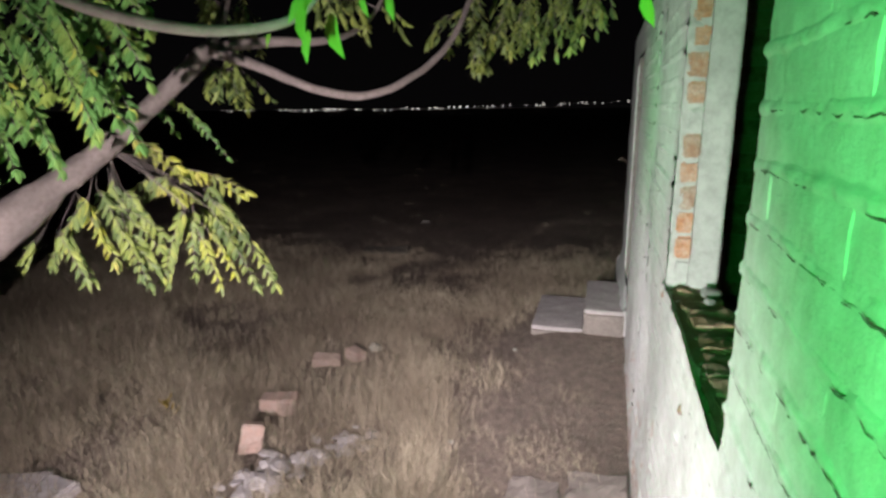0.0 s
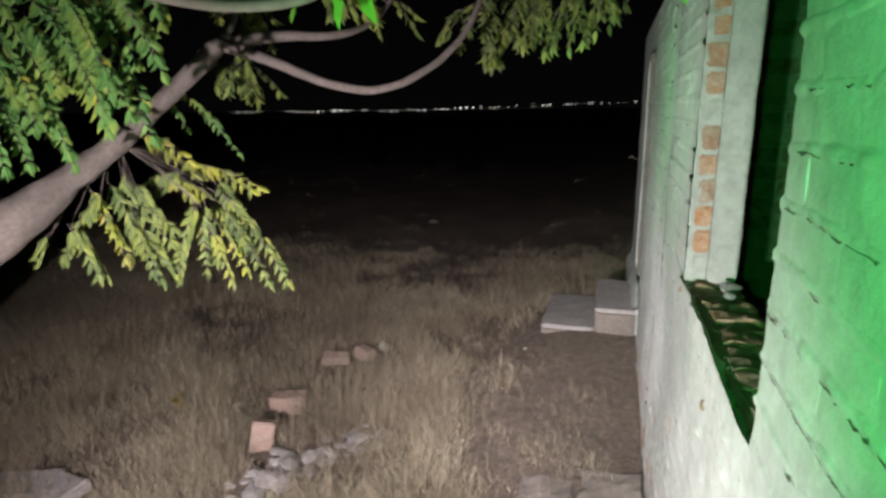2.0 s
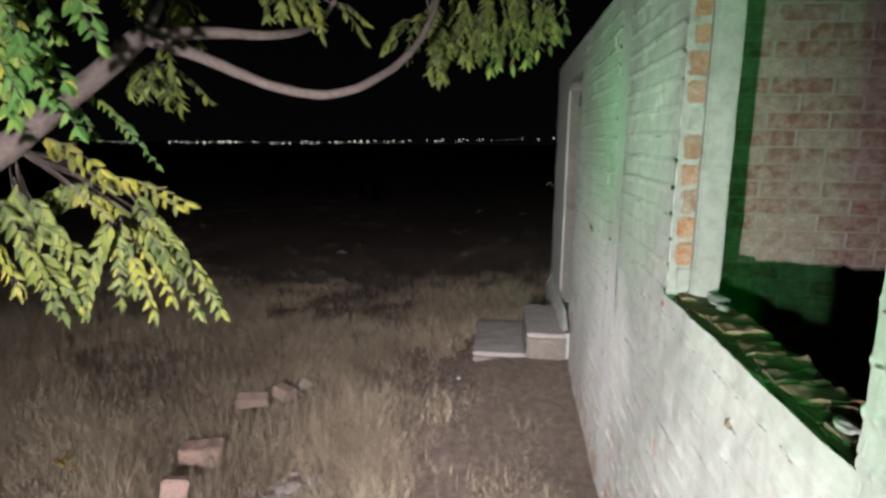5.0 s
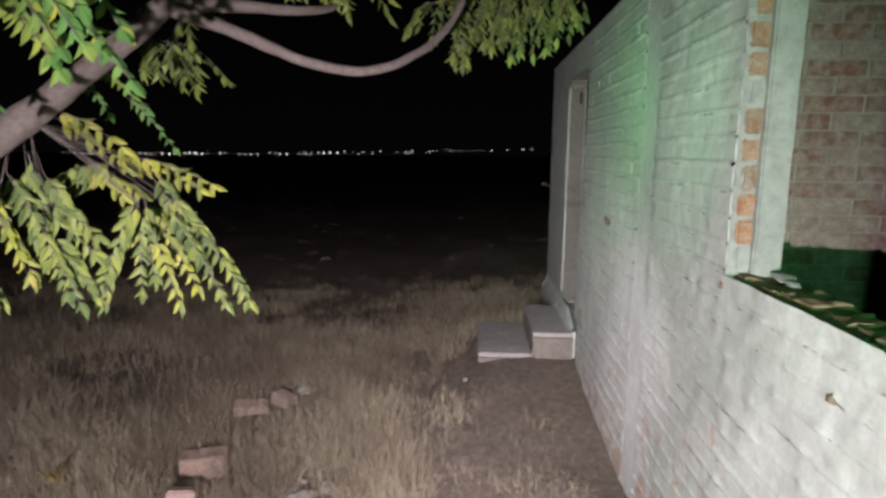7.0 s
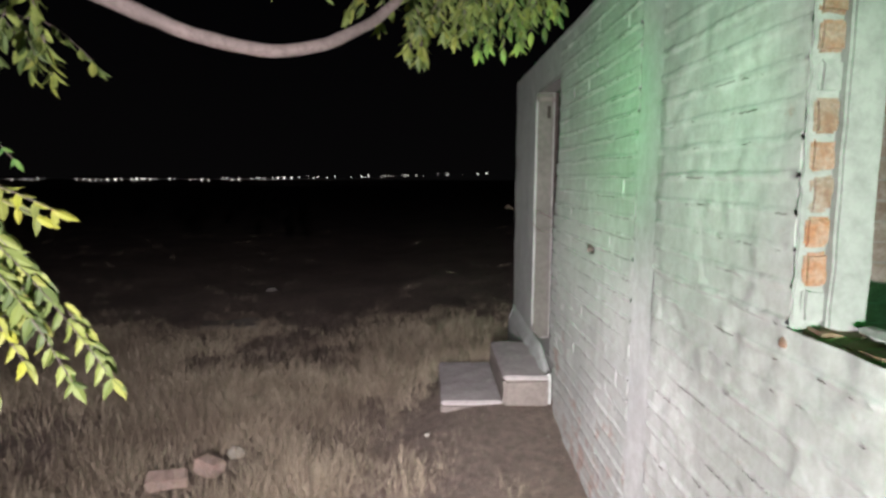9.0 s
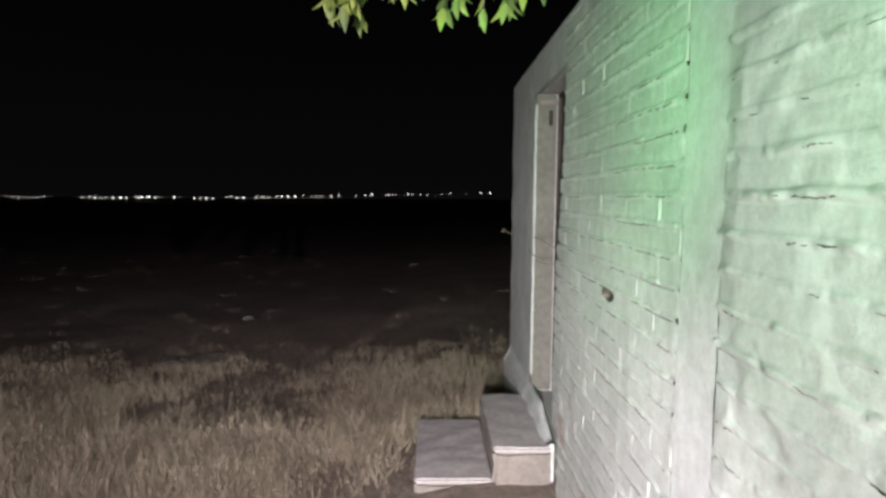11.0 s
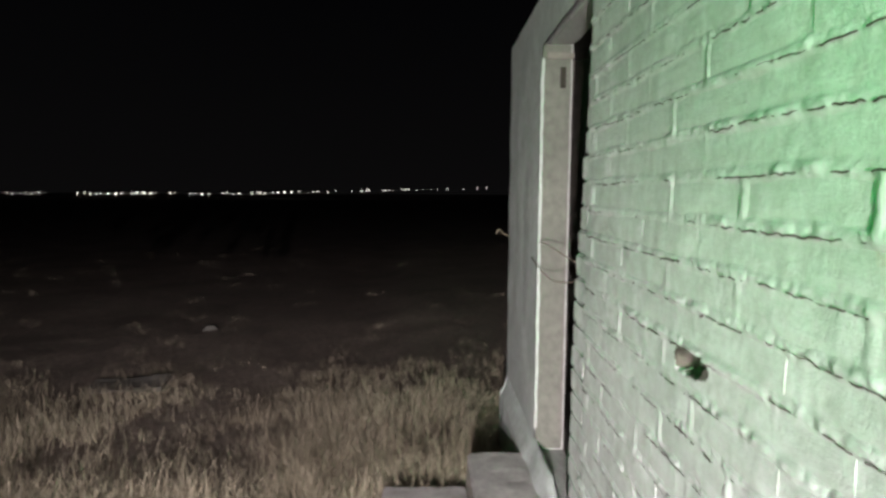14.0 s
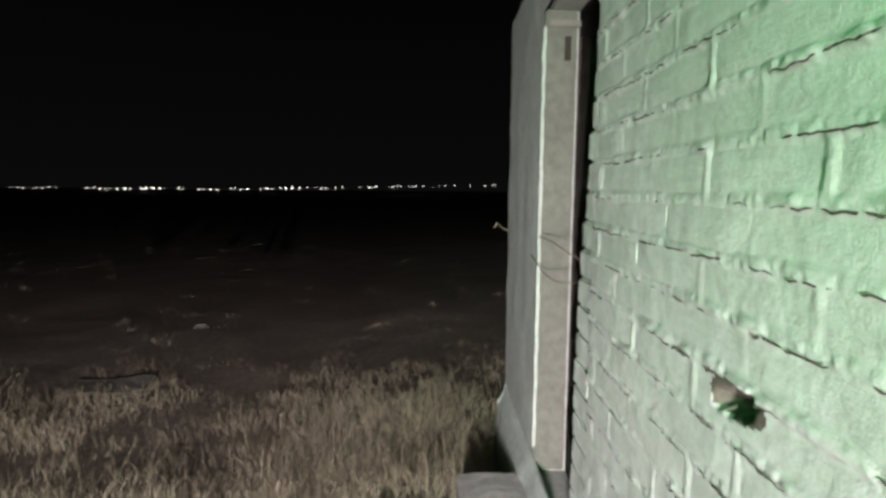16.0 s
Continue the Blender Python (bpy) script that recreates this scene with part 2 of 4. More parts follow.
def lump(rx, ry, rz, seed, amp=0.25, level=2):
    """An uneven stone with a flat-ish foot, standing at the origin."""
    bm = bmesh.new()
    bmesh.ops.create_icosphere(bm, subdivisions=level, radius=1.0)
    for v in bm.verts:
        v.co *= 1 + amp * noise.noise(v.co * 1.3 + Vector((seed, 0, 0))) + 0.3 * amp * noise.noise(v.co * 3.7 + Vector((0, seed, 0)))
        v.co = Vector((v.co.x * rx, v.co.y * ry, max(v.co.z, -0.55) * rz))
    return bm


def smooth(a, b, x):
    t = min(max((x - a) / (b - a), 0.0), 1.0)
    return t * t * (3 - 2 * t)


# ---- ground ----
def ground_z(x, y):
    z = 0.02 - 0.17 * smooth(0.0, 1.3, 0.1 - x)
    fade = 1.0 - smooth(25, 60, math.hypot(x, y))
    z += fade * (0.05 * noise.noise((x * 0.35, y * 0.35, 1.7)) + 0.018 * noise.noise((x * 1.7, y * 1.7, 4.2)))
    z += 0.13 * math.exp(-((x - 0.35) / 0.75) ** 2 - ((y - 4.75) / 0.75) ** 2)
    z -= 15.0 * smooth(60, 900, math.hypot(x, y))
    if -8 < x < 1 and -1 < y < 14:
        z += 0.008 * noise.noise((x * 7, y * 7, 2.2))
    return z


def axis_steps(lo, hi, step, far):
    vals = list(np.arange(lo, hi, step))
    s, v = step, lo
    while v > -far:
        s *= 1.28
        v -= s
        vals.insert(0, v)
    s, v = step, vals[-1]
    while v < far:
        s *= 1.28
        v += s
        vals.append(v)
    return vals


def build_ground():
    xs, ys = axis_steps(-6.0, 0.7, 0.08, 3500), axis_steps(0.0, 10.0, 0.08, 3500)
    verts = [(x, y, ground_z(x, y)) for y in ys for x in xs]
    w = len(xs)
    faces = [(j * w + i, j * w + i + 1, (j + 1) * w + i + 1, (j + 1) * w + i) for j in range(len(ys) - 1) for i in range(w - 1)]
    me = mesh_of("ground", verts, faces, M_GROUND)
    me.polygons.foreach_set("use_smooth", [True] * len(faces))
    tagged(new("ground", me), "dry bare soil of a dark open field", "ground", kind="structure")


build_ground()

# ---- the house: shell ----
WX, WI = 0.555, 0.695
END, TOP = 6.25, 2.47
SILL, WIN0, WIN1 = 1.30, 1.10, 2.12
DOOR0, DOOR1, DOORT, STEP = 4.46, 5.27, 2.25, 0.40
COURSE, LONG = 0.0815, 0.284
HOLE = (3.70, 1.275)


def shell(name, boxes, material, label, category="wall"):
    bm = bmesh.new()
    for lo, hi in boxes:
        add_box(bm, lo, hi)
    return tagged(part(name, bm, material), label, category, kind="structure")


CX = WX + 0.036
front = shell("wall_front", [
    ((CX, -1.6, -0.2), (WI, WIN0, TOP)),
    ((CX, WIN0, -0.2), (WI, WIN1, SILL - 0.085)),
    ((CX, WIN0, 2.33), (WI, WIN1, TOP)),
    ((CX, WIN1, -0.2), (WI, DOOR0, TOP)),
    ((CX, DOOR0, DOORT), (WI, DOOR1, TOP)),
    ((CX, DOOR0, -0.2), (WI, DOOR1, STEP - 0.01)),
    ((CX, DOOR1, -0.2), (WI, END, TOP)),
], M_MORTAR, "weathered brick house wall under flaking pale limewash")
shell("wall_back", [((3.6, -1.6, -0.2), (3.74, END, TOP))], M_MORTAR, "plain grey rear wall of the house")
shell("wall_south", [((WI, -1.6, -0.2), (3.6, -1.46, TOP))], M_MORTAR, "plain grey end wall of the house")
# gable wall's dark colour paints in the unlit room behind the doorway
shell("wall_north", [((WI, END - 0.14, -0.2), (3.6, END, TOP))], M_GAP, "gable wall of the house, coloured dark for the room's shade")
partition = shell("wall_partition", [((WI, 2.741, -0.2), (3.6, 2.87, TOP))], M_INMORTAR, "bare brick partition wall inside the dark room")
shell("floor", [((WI, -1.46, 0.28), (3.6, END - 0.14, 0.36))], M_FLOOR, "dusty cement floor of the dark room", "floor")
shell("ceiling", [((WI, -1.46, TOP - 0.10), (3.6, END - 0.14, TOP - 0.02))], M_FLOOR, "plain cement ceiling of the dark room", "ceiling")


# relief skin of mortar, proud or sunk along the joints
def joint_near(y, z):
    row = math.floor(z / COURSE)
    dz = min(z - row * COURSE, (row + 1) * COURSE - z)
    yy = (y + (row % 2) * LONG / 2) / LONG
    dy = abs(yy - round(yy)) * LONG
    return dz, dy


def loose_at(y, course):
    """Above 0 where a bed joint has lost its mortar."""
    near = max(0.5 * smooth(1.2, 0.9, y), smooth(3.0, 3.3, y)) - 0.5 * smooth(1.0, 1.2, y) * smooth(2.95, 2.7, y)
    return noise.noise((y * 4.4, course * 7.7, 17.0)) + 0.45 * noise.noise((y * 19, course * 5.1, 4.0)) - 0.10 + 0.24 * near + 0.7 * noise.noise((y * 24, course * 2.7, 4.0))


def relief(y, z):
    """How far the painted skin stands out before the brick core, and how open the bed joint is."""
    zw = z + 0.005 * noise.noise((y * 6, z * 6, 1.0)) + 0.002 * noise.noise((y * 31, z * 9, 5.0))
    dz, dy = joint_near(y + 0.004 * noise.noise((y * 9, z * 14, 2.0)), zw)
    course = math.floor(zw / COURSE)
    joint = round(y / LONG + (course % 2) * 0.5)
    n2 = noise.noise((y * 34, z * 34, 8.0))
    crumb = 0.6 * noise.noise((y * 62, z * 80, 13.0)) + 0.7 * abs(noise.noise((y * 105, z * 120, 3.0)))
    ridge = max(noise.noise((y * 3.3, z * 6.5, 11.0)) + 0.6 * noise.noise((y * 17, z * 9, 12.0)) + 0.15, 0.0)
    bed = smooth(0, 1, 1.6 - dz / 0.0085)
    head = smooth(0, 1, 1.7 - dy / 0.0075) * smooth(-0.25, 0.25, noise.noise((joint * 3.7, course * 5.3, 2.0)))
    h = 0.0092 + 0.0007 * n2 + bed * (0.0018 + 0.0085 * ridge + 0.0042 * crumb) + head * (1 - bed) * (0.0018 + 0.0026 * ridge + 0.0022 * crumb) * (0.35 + 0.95 * smooth(2.7, 3.1, y))
    smear = smooth(1.08, 1.2, y) * smooth(2.92, 2.84, y)
    h += smear * 0.0055 * smooth(-0.25, 0.3, noise.noise((y * 3.1, z * 3.6, 21.0)) + 0.4 * noise.noise((y * 11, z * 13, 22.0)))
    dy, dz = (y - HOLE[0]) / 0.070, (z - HOLE[1] + 0.15 * (y - HOLE[0])) / 0.024
    pit = smooth(1.0, 0.45, dy * dy + dz * dz + 0.7 * n2)
    h = h * (1 - pit) - 0.018 * pit
    return h + 0.004 * noise.noise((y * 2.1, z * 2.1, 6.0))


def skin(name, y0, y1, z0, z1, bricks, step, label):
    ny, nz = max(2, int((y1 - y0) / step)), max(2, int((z1 - z0) / (0.0047 if bricks else step)))
    verts = []
    for j in range(nz + 1):
        z = z0 + (z1 - z0) * j / nz
        for i in range(ny + 1):
            y = y0 + (y1 - y0) * i / ny
            if bricks:
                h = relief(y, z)
            else:
                h = 0.010 + 0.004 * noise.noise((y * 5, z * 5, 3.0)) + 0.002 * noise.noise((y * 26, z * 26, 5.0))
            verts.append((WX + 0.012 - h, y, z))
    w = ny + 1
    faces = [(j * w + i, (j + 1) * w + i, (j + 1) * w + i + 1, j * w + i + 1) for j in range(nz) for i in range(ny)]
    me = mesh_of(name, verts, faces, M_PAINT if bricks else M_PLASTER)
    if bricks:
        # sunk faces and the pit take the dark material, shade put into their colour
        me.materials.append(M_GAP)
        me.polygons.foreach_set("material_index", [int(verts[q[0]][0] > WX + 0.0075 or ((verts[q[0]][1] - HOLE[0]) / 0.074) ** 2 + ((verts[q[0]][2] - HOLE[1]) / 0.026) ** 2 < 1) for q in faces])
    me.polygons.foreach_set("use_smooth", [True] * len(faces))
    ob = new(name, me)
    ob.parent = front
    return tagged(ob, label=label)


def open_joints(spans):
    """Ragged dark strips that paint dirt and shade where the bed joints have lost their mortar."""
    verts, faces = [], []
    for y0, y1, z0, z1 in spans:
        for course in range(math.ceil((z0 + 0.03) / COURSE), math.floor((z1 - 0.03) / COURSE) + 1):
            run, y = None, y0 + 0.02
            while y < y1 - 0.015:
                t = min(max(loose_at(y, course), 0) * 0.008, 0.0017 + 0.0028 * max(0.0, noise.noise((y * 5.3, course * 3.9, 31.0)))) * smooth(-0.45, 0.0, noise.noise((y * 60, course * 4.1, 41.0)))
                if t > 0.0004:
                    z = course * COURSE + 0.005 * noise.noise((y * 6, course * 3.3, 2.0)) + 0.004 * noise.noise((y * 40, course * 2.3, 2.0)) - 0.005
                    jag = 1 + 1.6 * noise.noise((y * 75, course * 1.3, 9.0))
                    x = min(WX + 0.012 - relief(y, z), WX - 0.002 - 0.004 * noise.noise((y * 2.1, z * 2.1, 6.0))) - 0.0012
                    verts += [(x, y, z - t * jag), (x - 0.0003, y, z + t * (2 - jag) * 0.7)]
                    n = len(verts)
                    if run is not None:
                        faces.append((n - 4, n - 3, n - 1, n - 2))
                    run = n
                else:
                    run = None
                y += 0.003
    ob = new("open_joint", mesh_of("open_joint", verts, faces, M_GAP))
    ob.parent = front
    tagged(ob, "dark strips for dirt and shade along the open bed joints", kind="stuff")


PIL0, PIL1 = 2.90, 3.11
skin("mortar", -1.6, WIN0, 0.0, TOP, True, 0.0075, "pale painted mortar squeezed from the joints")
skin("mortar", WIN0, WIN1, 0.0, SILL - 0.006, True, 0.011, "pale painted mortar squeezed from the joints")
skin("mortar", WIN1, PIL0, 0.0, TOP, True, 0.009, "pale painted mortar squeezed from the joints")
skin("mortar", PIL1, DOOR0, 0.0, TOP, True, 0.0048, "pale painted mortar squeezed from the joints")
open_joints([(-1.6, WIN0, 0.0, TOP), (WIN0, WIN1, 0.0, SILL - 0.03), (WIN1, PIL0, 0.0, TOP), (PIL1, DOOR0, 0.0, TOP)])
skin("plaster", PIL0, PIL1, 0.0, TOP, False, 0.02, "smooth cast concrete tie column")
skin("plaster", DOOR0, DOOR1, DOORT, TOP, False, 0.02, "grey plaster above the doorway")
skin("plaster", DOOR1, END, 0.0, TOP, False, 0.02, "smooth grey plaster")
skin("plaster", WIN0, WIN1, 2.33, TOP, False, 0.02, "grey plaster above the window")


# ---- bricks ----
def brick_shape(length, depth, height, seed, nu=6, nv=3):
    """A worn brick, its face looking to -x, centred on the face: verts and faces."""
    verts, faces = [], []
    for j in range(nv + 1):
        for i in range(nu + 1):
            y, z = (i / nu - 0.5) * length, (j / nv - 0.5) * height
            edge = (i in (0, nu)) + (j in (0, nv))
            x = 0.0014 * edge + 0.0022 * noise.noise((y * 18 + seed * 5.1, z * 18, seed))
            y += 0.004 * noise.noise((z * 25, seed, 3.3)) if i in (0, nu) else 0.0
            z += 0.003 * noise.noise((y * 20, seed, 7.7)) if j in (0, nv) else 0.0
            verts.append((x, y, z))
    w = nu + 1
    for j in range(nv):
        for i in range(nu):
            faces.append((j * w + i, (j + 1) * w + i, (j + 1) * w + i + 1, j * w + i + 1))
    rim = [i for i in range(nu)] + [j * w + nu for j in range(nv)] + [nv * w + i for i in range(nu, 0, -1)] + [j * w for j in range(nv, 0, -1)]
    base = len(verts)
    verts += [(depth, verts[r][1], verts[r][2]) for r in rim]
    n = len(rim)
    faces += [(rim[a], rim[(a + 1) % n], base + (a + 1) % n, base + a) for a in range(n)]
    faces.append(tuple(range(base, base + n)))
    return verts, faces


def course_rows(y0, y1, z0, z1, course=COURSE, long=LONG):
    """Centre, length and height of each brick of a wall field."""
    out = []
    for row in range(math.floor(z0 / course), math.ceil(z1 / course)):
        lo, hi = max(row * course, z0), min((row + 1) * course, z1)
        if hi - lo < 0.03:
            continue
        off = (row % 2) * long / 2
        for c in range(math.floor((y0 + off) / long) - 1, math.ceil((y1 + off) / long) + 1):
            a, b = max(c * long - off, y0), min((c + 1) * long - off, y1)
            if b - a > 0.05:
                out.append(((a + b) / 2, (lo + hi) / 2, b - a - 0.013, hi - lo - 0.012))
    return out


rb = random.Random(5)
piece_meshes = {}


def piece_mesh(length, height, material, depth=0.03, name="brick"):
    key = (round(length, 2), round(height, 2), material.name, depth, rb.randrange(5))
    if key not in piece_meshes:
        v, f = brick_shape(key[0], depth, key[1], len(piece_meshes) * 1.7 + 0.3)
        piece_meshes[key] = mesh_of(name, v, f, material)
    return piece_meshes[key]


def joined_bricks(fields, parent, material, x):
    verts, faces = [], []
    for n, (y, z, l, h) in enumerate(fields):
        v, f = brick_shape(l, 0.03, h, n * 0.77, 5, 2)
        o, dx, tilt = len(verts), rb.uniform(-0.002, 0.002) - 0.004 * noise.noise((y * 2.1, z * 2.1, 6.0)), rb.uniform(-0.012, 0.012)
        verts += [(x + dx + p[0], y + p[1], z + p[2] + tilt * p[1]) for p in v]
        faces += [tuple(o + i for i in q) for q in f]
    ob = new("brickwork", mesh_of("brickwork", verts, faces, material))
    ob.parent = parent
    return tagged(ob, "pale painted bricks in running bond", kind="stuff")


def single_bricks(fields, parent, material, x):
    for y, z, l, h in fields:
        ob = new("brick", piece_mesh(l, h, material))
        ob.parent = parent
        ob.matrix_basis = pose(x + rb.uniform(-0.002, 0.002) - 0.004 * noise.noise((y * 2.1, z * 2.1, 6.0)), y, z, rb.uniform(-0.6, 0.6), rb.uniform(-0.5, 0.5), rb.uniform(-0.4, 0.4))


near_f = course_rows(-1.6, WIN0, 0, TOP)
under_f = course_rows(WIN0, WIN1, 0, SILL - 0.01)
mid_f = course_rows(WIN1, PIL0, 0, TOP) + course_rows(PIL1, DOOR0, 0, TOP)
shown = lambda b: b[1] > 0.45
mid_f = [b for b in mid_f if not (abs(b[0] - HOLE[0]) < 0.14 and abs(b[1] - HOLE[1]) < 0.03)]
near_single = [b for b in near_f if b[0] > 0.55 and b[1] > 0.9]
joined_bricks([b for b in near_f if b not in near_single] + under_f + [b for b in mid_f if not shown(b)], front, M_PAINT, WX + 0.0032)


# ---- window: sill, jambs ----
sill = tagged(new("window_1"), "glassless window opening with a brick sill", "window", kind="structure")
n_sill = 13
for i in range(n_sill):
    y = WIN0 + (i + 0.5) * (WIN1 - WIN0) / n_sill
    ob = part("sill_brick", rough_box((-0.061, -0.037, -0.08), (0.068, 0.037, 0.0), 0.02, 0.011, 22, 0.008, i * 1.9), M_SILL, sill)
    ob.matrix_basis = pose(0.644 + rb.uniform(-0.006, 0.008), y, SILL - 0.004 + rb.uniform(-0.006, 0.005), rb.uniform(-2, 2), rb.uniform(-2, 2), rb.uniform(-3, 3))
part("sill_mortar", rough_box((0.565, WIN0, SILL - 0.09), (0.69, WIN1, SILL - 0.014), 0.03, 0.005, 25, 0.004, 3), M_SILL, sill)
part("jamb_plaster", rough_box((0.623, WIN1 - 0.03, SILL - 0.02), (0.708, WIN1 + 0.01, 2.34), 0.05, 0.003, 9, 0.006, 4), M_BAND, sill, "pale cement band down the window jamb")
part("jamb_mortar", rough_box((0.559, WIN1 - 0.003, SILL - 0.01), (0.626, WIN1 + 0.004, 2.33), 0.02, 0.005, 32, 0.003, 7), M_BAND, sill)
for i in range(13):
    z = SILL + 0.045 + i * COURSE
    if z < 2.3:
        t = rb.uniform(0.033, 0.039)
        part("jamb_brick", rough_box((0.568 + rb.uniform(-0.004, 0.010), WIN1 - 0.012 + rb.uniform(-0.003, 0.004), z - t), (0.627, WIN1 + 0.02, z + t), 0.02, 0.0045, 30, 0.007, i * 2.1), M_RED if i not in (0, 6) else M_BAND, sill)
for i in range(16):
    z = (math.floor(SILL / COURSE) + i + 0.5) * COURSE
    if z < 2.3:
        d = rb.uniform(-0.003, 0.010) + (0.006 if i % 2 else 0)
        part("jamb_brick", rough_box((WX + 0.003, WIN0 - 0.02, z - 0.034), (WI - 0.004, WIN0 + d, z + 0.034), 0.025, 0.004, 26, 0.009, i * 1.3), M_PAINT, sill)

# ---- doorway ----
door = tagged(new("door_1"), "open doorway with a plastered jamb and no door leaf", "doorway", kind="structure")
part("jamb_plaster", rough_box((WX + 0.004, DOOR1 - 0.02, STEP), (WI - 0.012, DOOR1 + 0.012, DOORT), 0.06, 0.003, 8, 0.006, 6), M_FRAME, door, "weathered grey jamb of the doorway")
part("jamb_edge", rough_box((WX - 0.003, DOOR1 - 0.024, STEP + 0.1), (WX + 0.009, DOOR1 + 0.02, DOORT - 0.06), 0.03, 0.004, 14, 0.004, 8), M_PAINT, door, "bright chipped plaster edge")
# the hinge slot isn't cut: a dark plate paints its shade on the jamb
part("hinge_slot_shade", rough_box((0.635, DOOR1 - 0.024, 2.06), (0.66, DOOR1 - 0.018, 2.15), 0.05, 0.001, 9, 0.001, 2), M_DARK, door, "thin dark plate painting the shade of a hinge slot")
part("lintel_band", rough_box((WX + 0.02, DOOR1 - 0.03, 2.185), (WI, DOOR1 - 0.015, 2.21), 0.04, 0.002, 9, 0.003, 5), M_CONCRETE, door)
for i in range(23):
    z = STEP + 0.03 + (i + 0.5) * 0.0805
    if z < DOORT - 0.03:
        edge = DOOR0 + 0.01 + 0.15 * smooth(2.2, 1.0, z) + rb.uniform(-0.006, 0.006)
        part("jamb_brick", rough_box((WX + 0.004, DOOR0 - 0.005, z - 0.039), (WI - 0.01, edge, z + 0.039), 0.026, 0.0035, 22, 0.007, i * 1.7), M_PAINT, door)
for i in range(7):
    z = 1.25 + i * 0.135
    edge = DOOR0 + 0.008 + 0.15 * smooth(2.2, 1.0, z)
    part("bared_brick", rough_box((WX + 0.03, edge - 0.03, z - 0.03), (WX + 0.11, edge + 0.008, z + 0.03), 0.03, 0.004, 25, 0.006, i * 2.2), M_RED, door)
foot = bmesh.new()
shape = ((WX + 0.014, 0.44), (WX - 0.004, 0.44), (WX - 0.018, 0.385), (0.512, 0.333), (0.506, -0.12), (WX + 0.014, -0.12))
rings = []
for n in range(34):
    y = 4.56 + (END - 0.03 - 4.56) * n / 33
    rings.append([foot.verts.new(Vector((x, y, z if z < 0.34 else 0.34 + (z - 0.34) * min(1.0, n / 7))) + noise.noise_vector((x * 9, y * 7, z * 9)) * 0.010) for x, z in shape])
for r0, r1 in zip(rings, rings[1:]):
    for n in range(6):
        foot.faces.new((r0[n], r0[(n + 1) % 6], r1[(n + 1) % 6], r1[n])).smooth = n < 3
foot.faces.new(rings[0])
foot.faces.new(rings[-1][::-1])
part("threshold", foot, M_PLASTER, door, "worn plaster fillet along the foot of the wall")

# ---- steps ----
steps = tagged(new("door_steps"), "two worn concrete steps beside the doorway", "steps", kind="structure")
for name, lo, hi, seed in (("upper_step", (0.245, 4.53, -0.1), (0.548, 5.36, 0.338), 1), ("lower_step", (-0.162, 4.53, -0.15), (0.243, 5.35, 0.172), 2)):
    stone = part(name, rough_box(lo, (hi[0], hi[1], hi[2] - 0.022), 0.035, 0.009, 11, 0.018, seed), M_CONCRETE, steps, "rough concrete step with stones in it")
    # top layer in a paler colour than the step's sides
    part("step_top", rough_box((lo[0] + 0.002, lo[1] + 0.004, hi[2] - 0.03), (hi[0] - 0.002, hi[1] - 0.004, hi[2]), 0.04, 0.005, 9, 0.010, seed + 3), M_STEP_TOP, stone, "paler cement top layer of the step")

# ---- the tree ----
tree = tagged(new("tree"), "leaning tree with grey limbs and drooping green-yellow leaves", "tree")
tree.location = (-2.75, 0.9, -0.2)
T0 = Matrix.Translation((2.75, -0.9, 0.2))


def limb(name, pts, radii, material, amp=0.003, sides=12):
    ob = part(name, tube(pts, radii, sides, amp), material, tree)
    ob.matrix_basis = T0
    return ob


FORK = (-1.201, 2.213, 2.103)
LOWER = [(-2.75, 0.9, -0.25), (-2.62, 0.98, 0.35), (-2.25, 1.22, 1.0), (-1.657, 1.547, 1.454), (-1.521, 1.732, 1.614), (-1.386, 1.959, 1.812), FORK]
limb("trunk", LOWER, [0.16, 0.13, 0.105, 0.086, 0.049, 0.036, 0.031], M_BARK, 0.010, 16)
limb("branch", [FORK, (-1.021, 2.248, 2.043), (-0.779, 2.291, 1.948), (-0.583, 2.339, 1.923), (-0.418, 2.448, 2.002), (-0.299, 2.582, 2.147), (-0.243, 2.699, 2.337), (-0.23, 2.92, 2.561)], [0.027, 0.020, 0.0165, 0.015, 0.0138, 0.0125, 0.011, 0.009], M_BARK)
limb("branch", [FORK, (-1.04, 2.374, 2.141), (-0.817, 2.492, 2.152), (-0.743, 2.752, 2.253), (-0.672, 2.872, 2.437)], [0.026, 0.020, 0.015, 0.010, 0.007], M_BARK)
limb("branch", [FORK, (-1.183, 2.305, 2.236), (-1.193, 2.409, 2.448)], [0.024, 0.017, 0.012], M_BARK)
limb("branch", [(-0.259, 0.655, 2.009), (-0.223, 0.681, 1.988), (-0.153, 0.718, 1.969), (-0.104, 0.752, 1.966), (-0.047, 0.769, 1.971), (-0.005, 0.762, 1.981), (0.028, 0.756, 2.005)], [0.0085, 0.0078, 0.0072, 0.0068, 0.006, 0.005, 0.004], M_TWIG, 0.0008, 8)

limb("branch", [LOWER[2], (-2.02, 1.30, 1.70), (-1.62, 1.46, 2.26), (-1.30, 1.50, 2.40), (-0.98, 1.50, 2.46)], [0.060, 0.042, 0.028, 0.018, 0.010], M_BARK)
knot = part("knot", lump(0.085, 0.065, 0.070, 4.4, 0.5, 3), M_BARK, tree, "gnarled knot on the limb")
knot.matrix_basis = T0 @ Matrix.Translation((-1.68, 1.53, 1.50))
rt = random.Random(11)
leaf_v, leaf_f, twigs = [], [], []


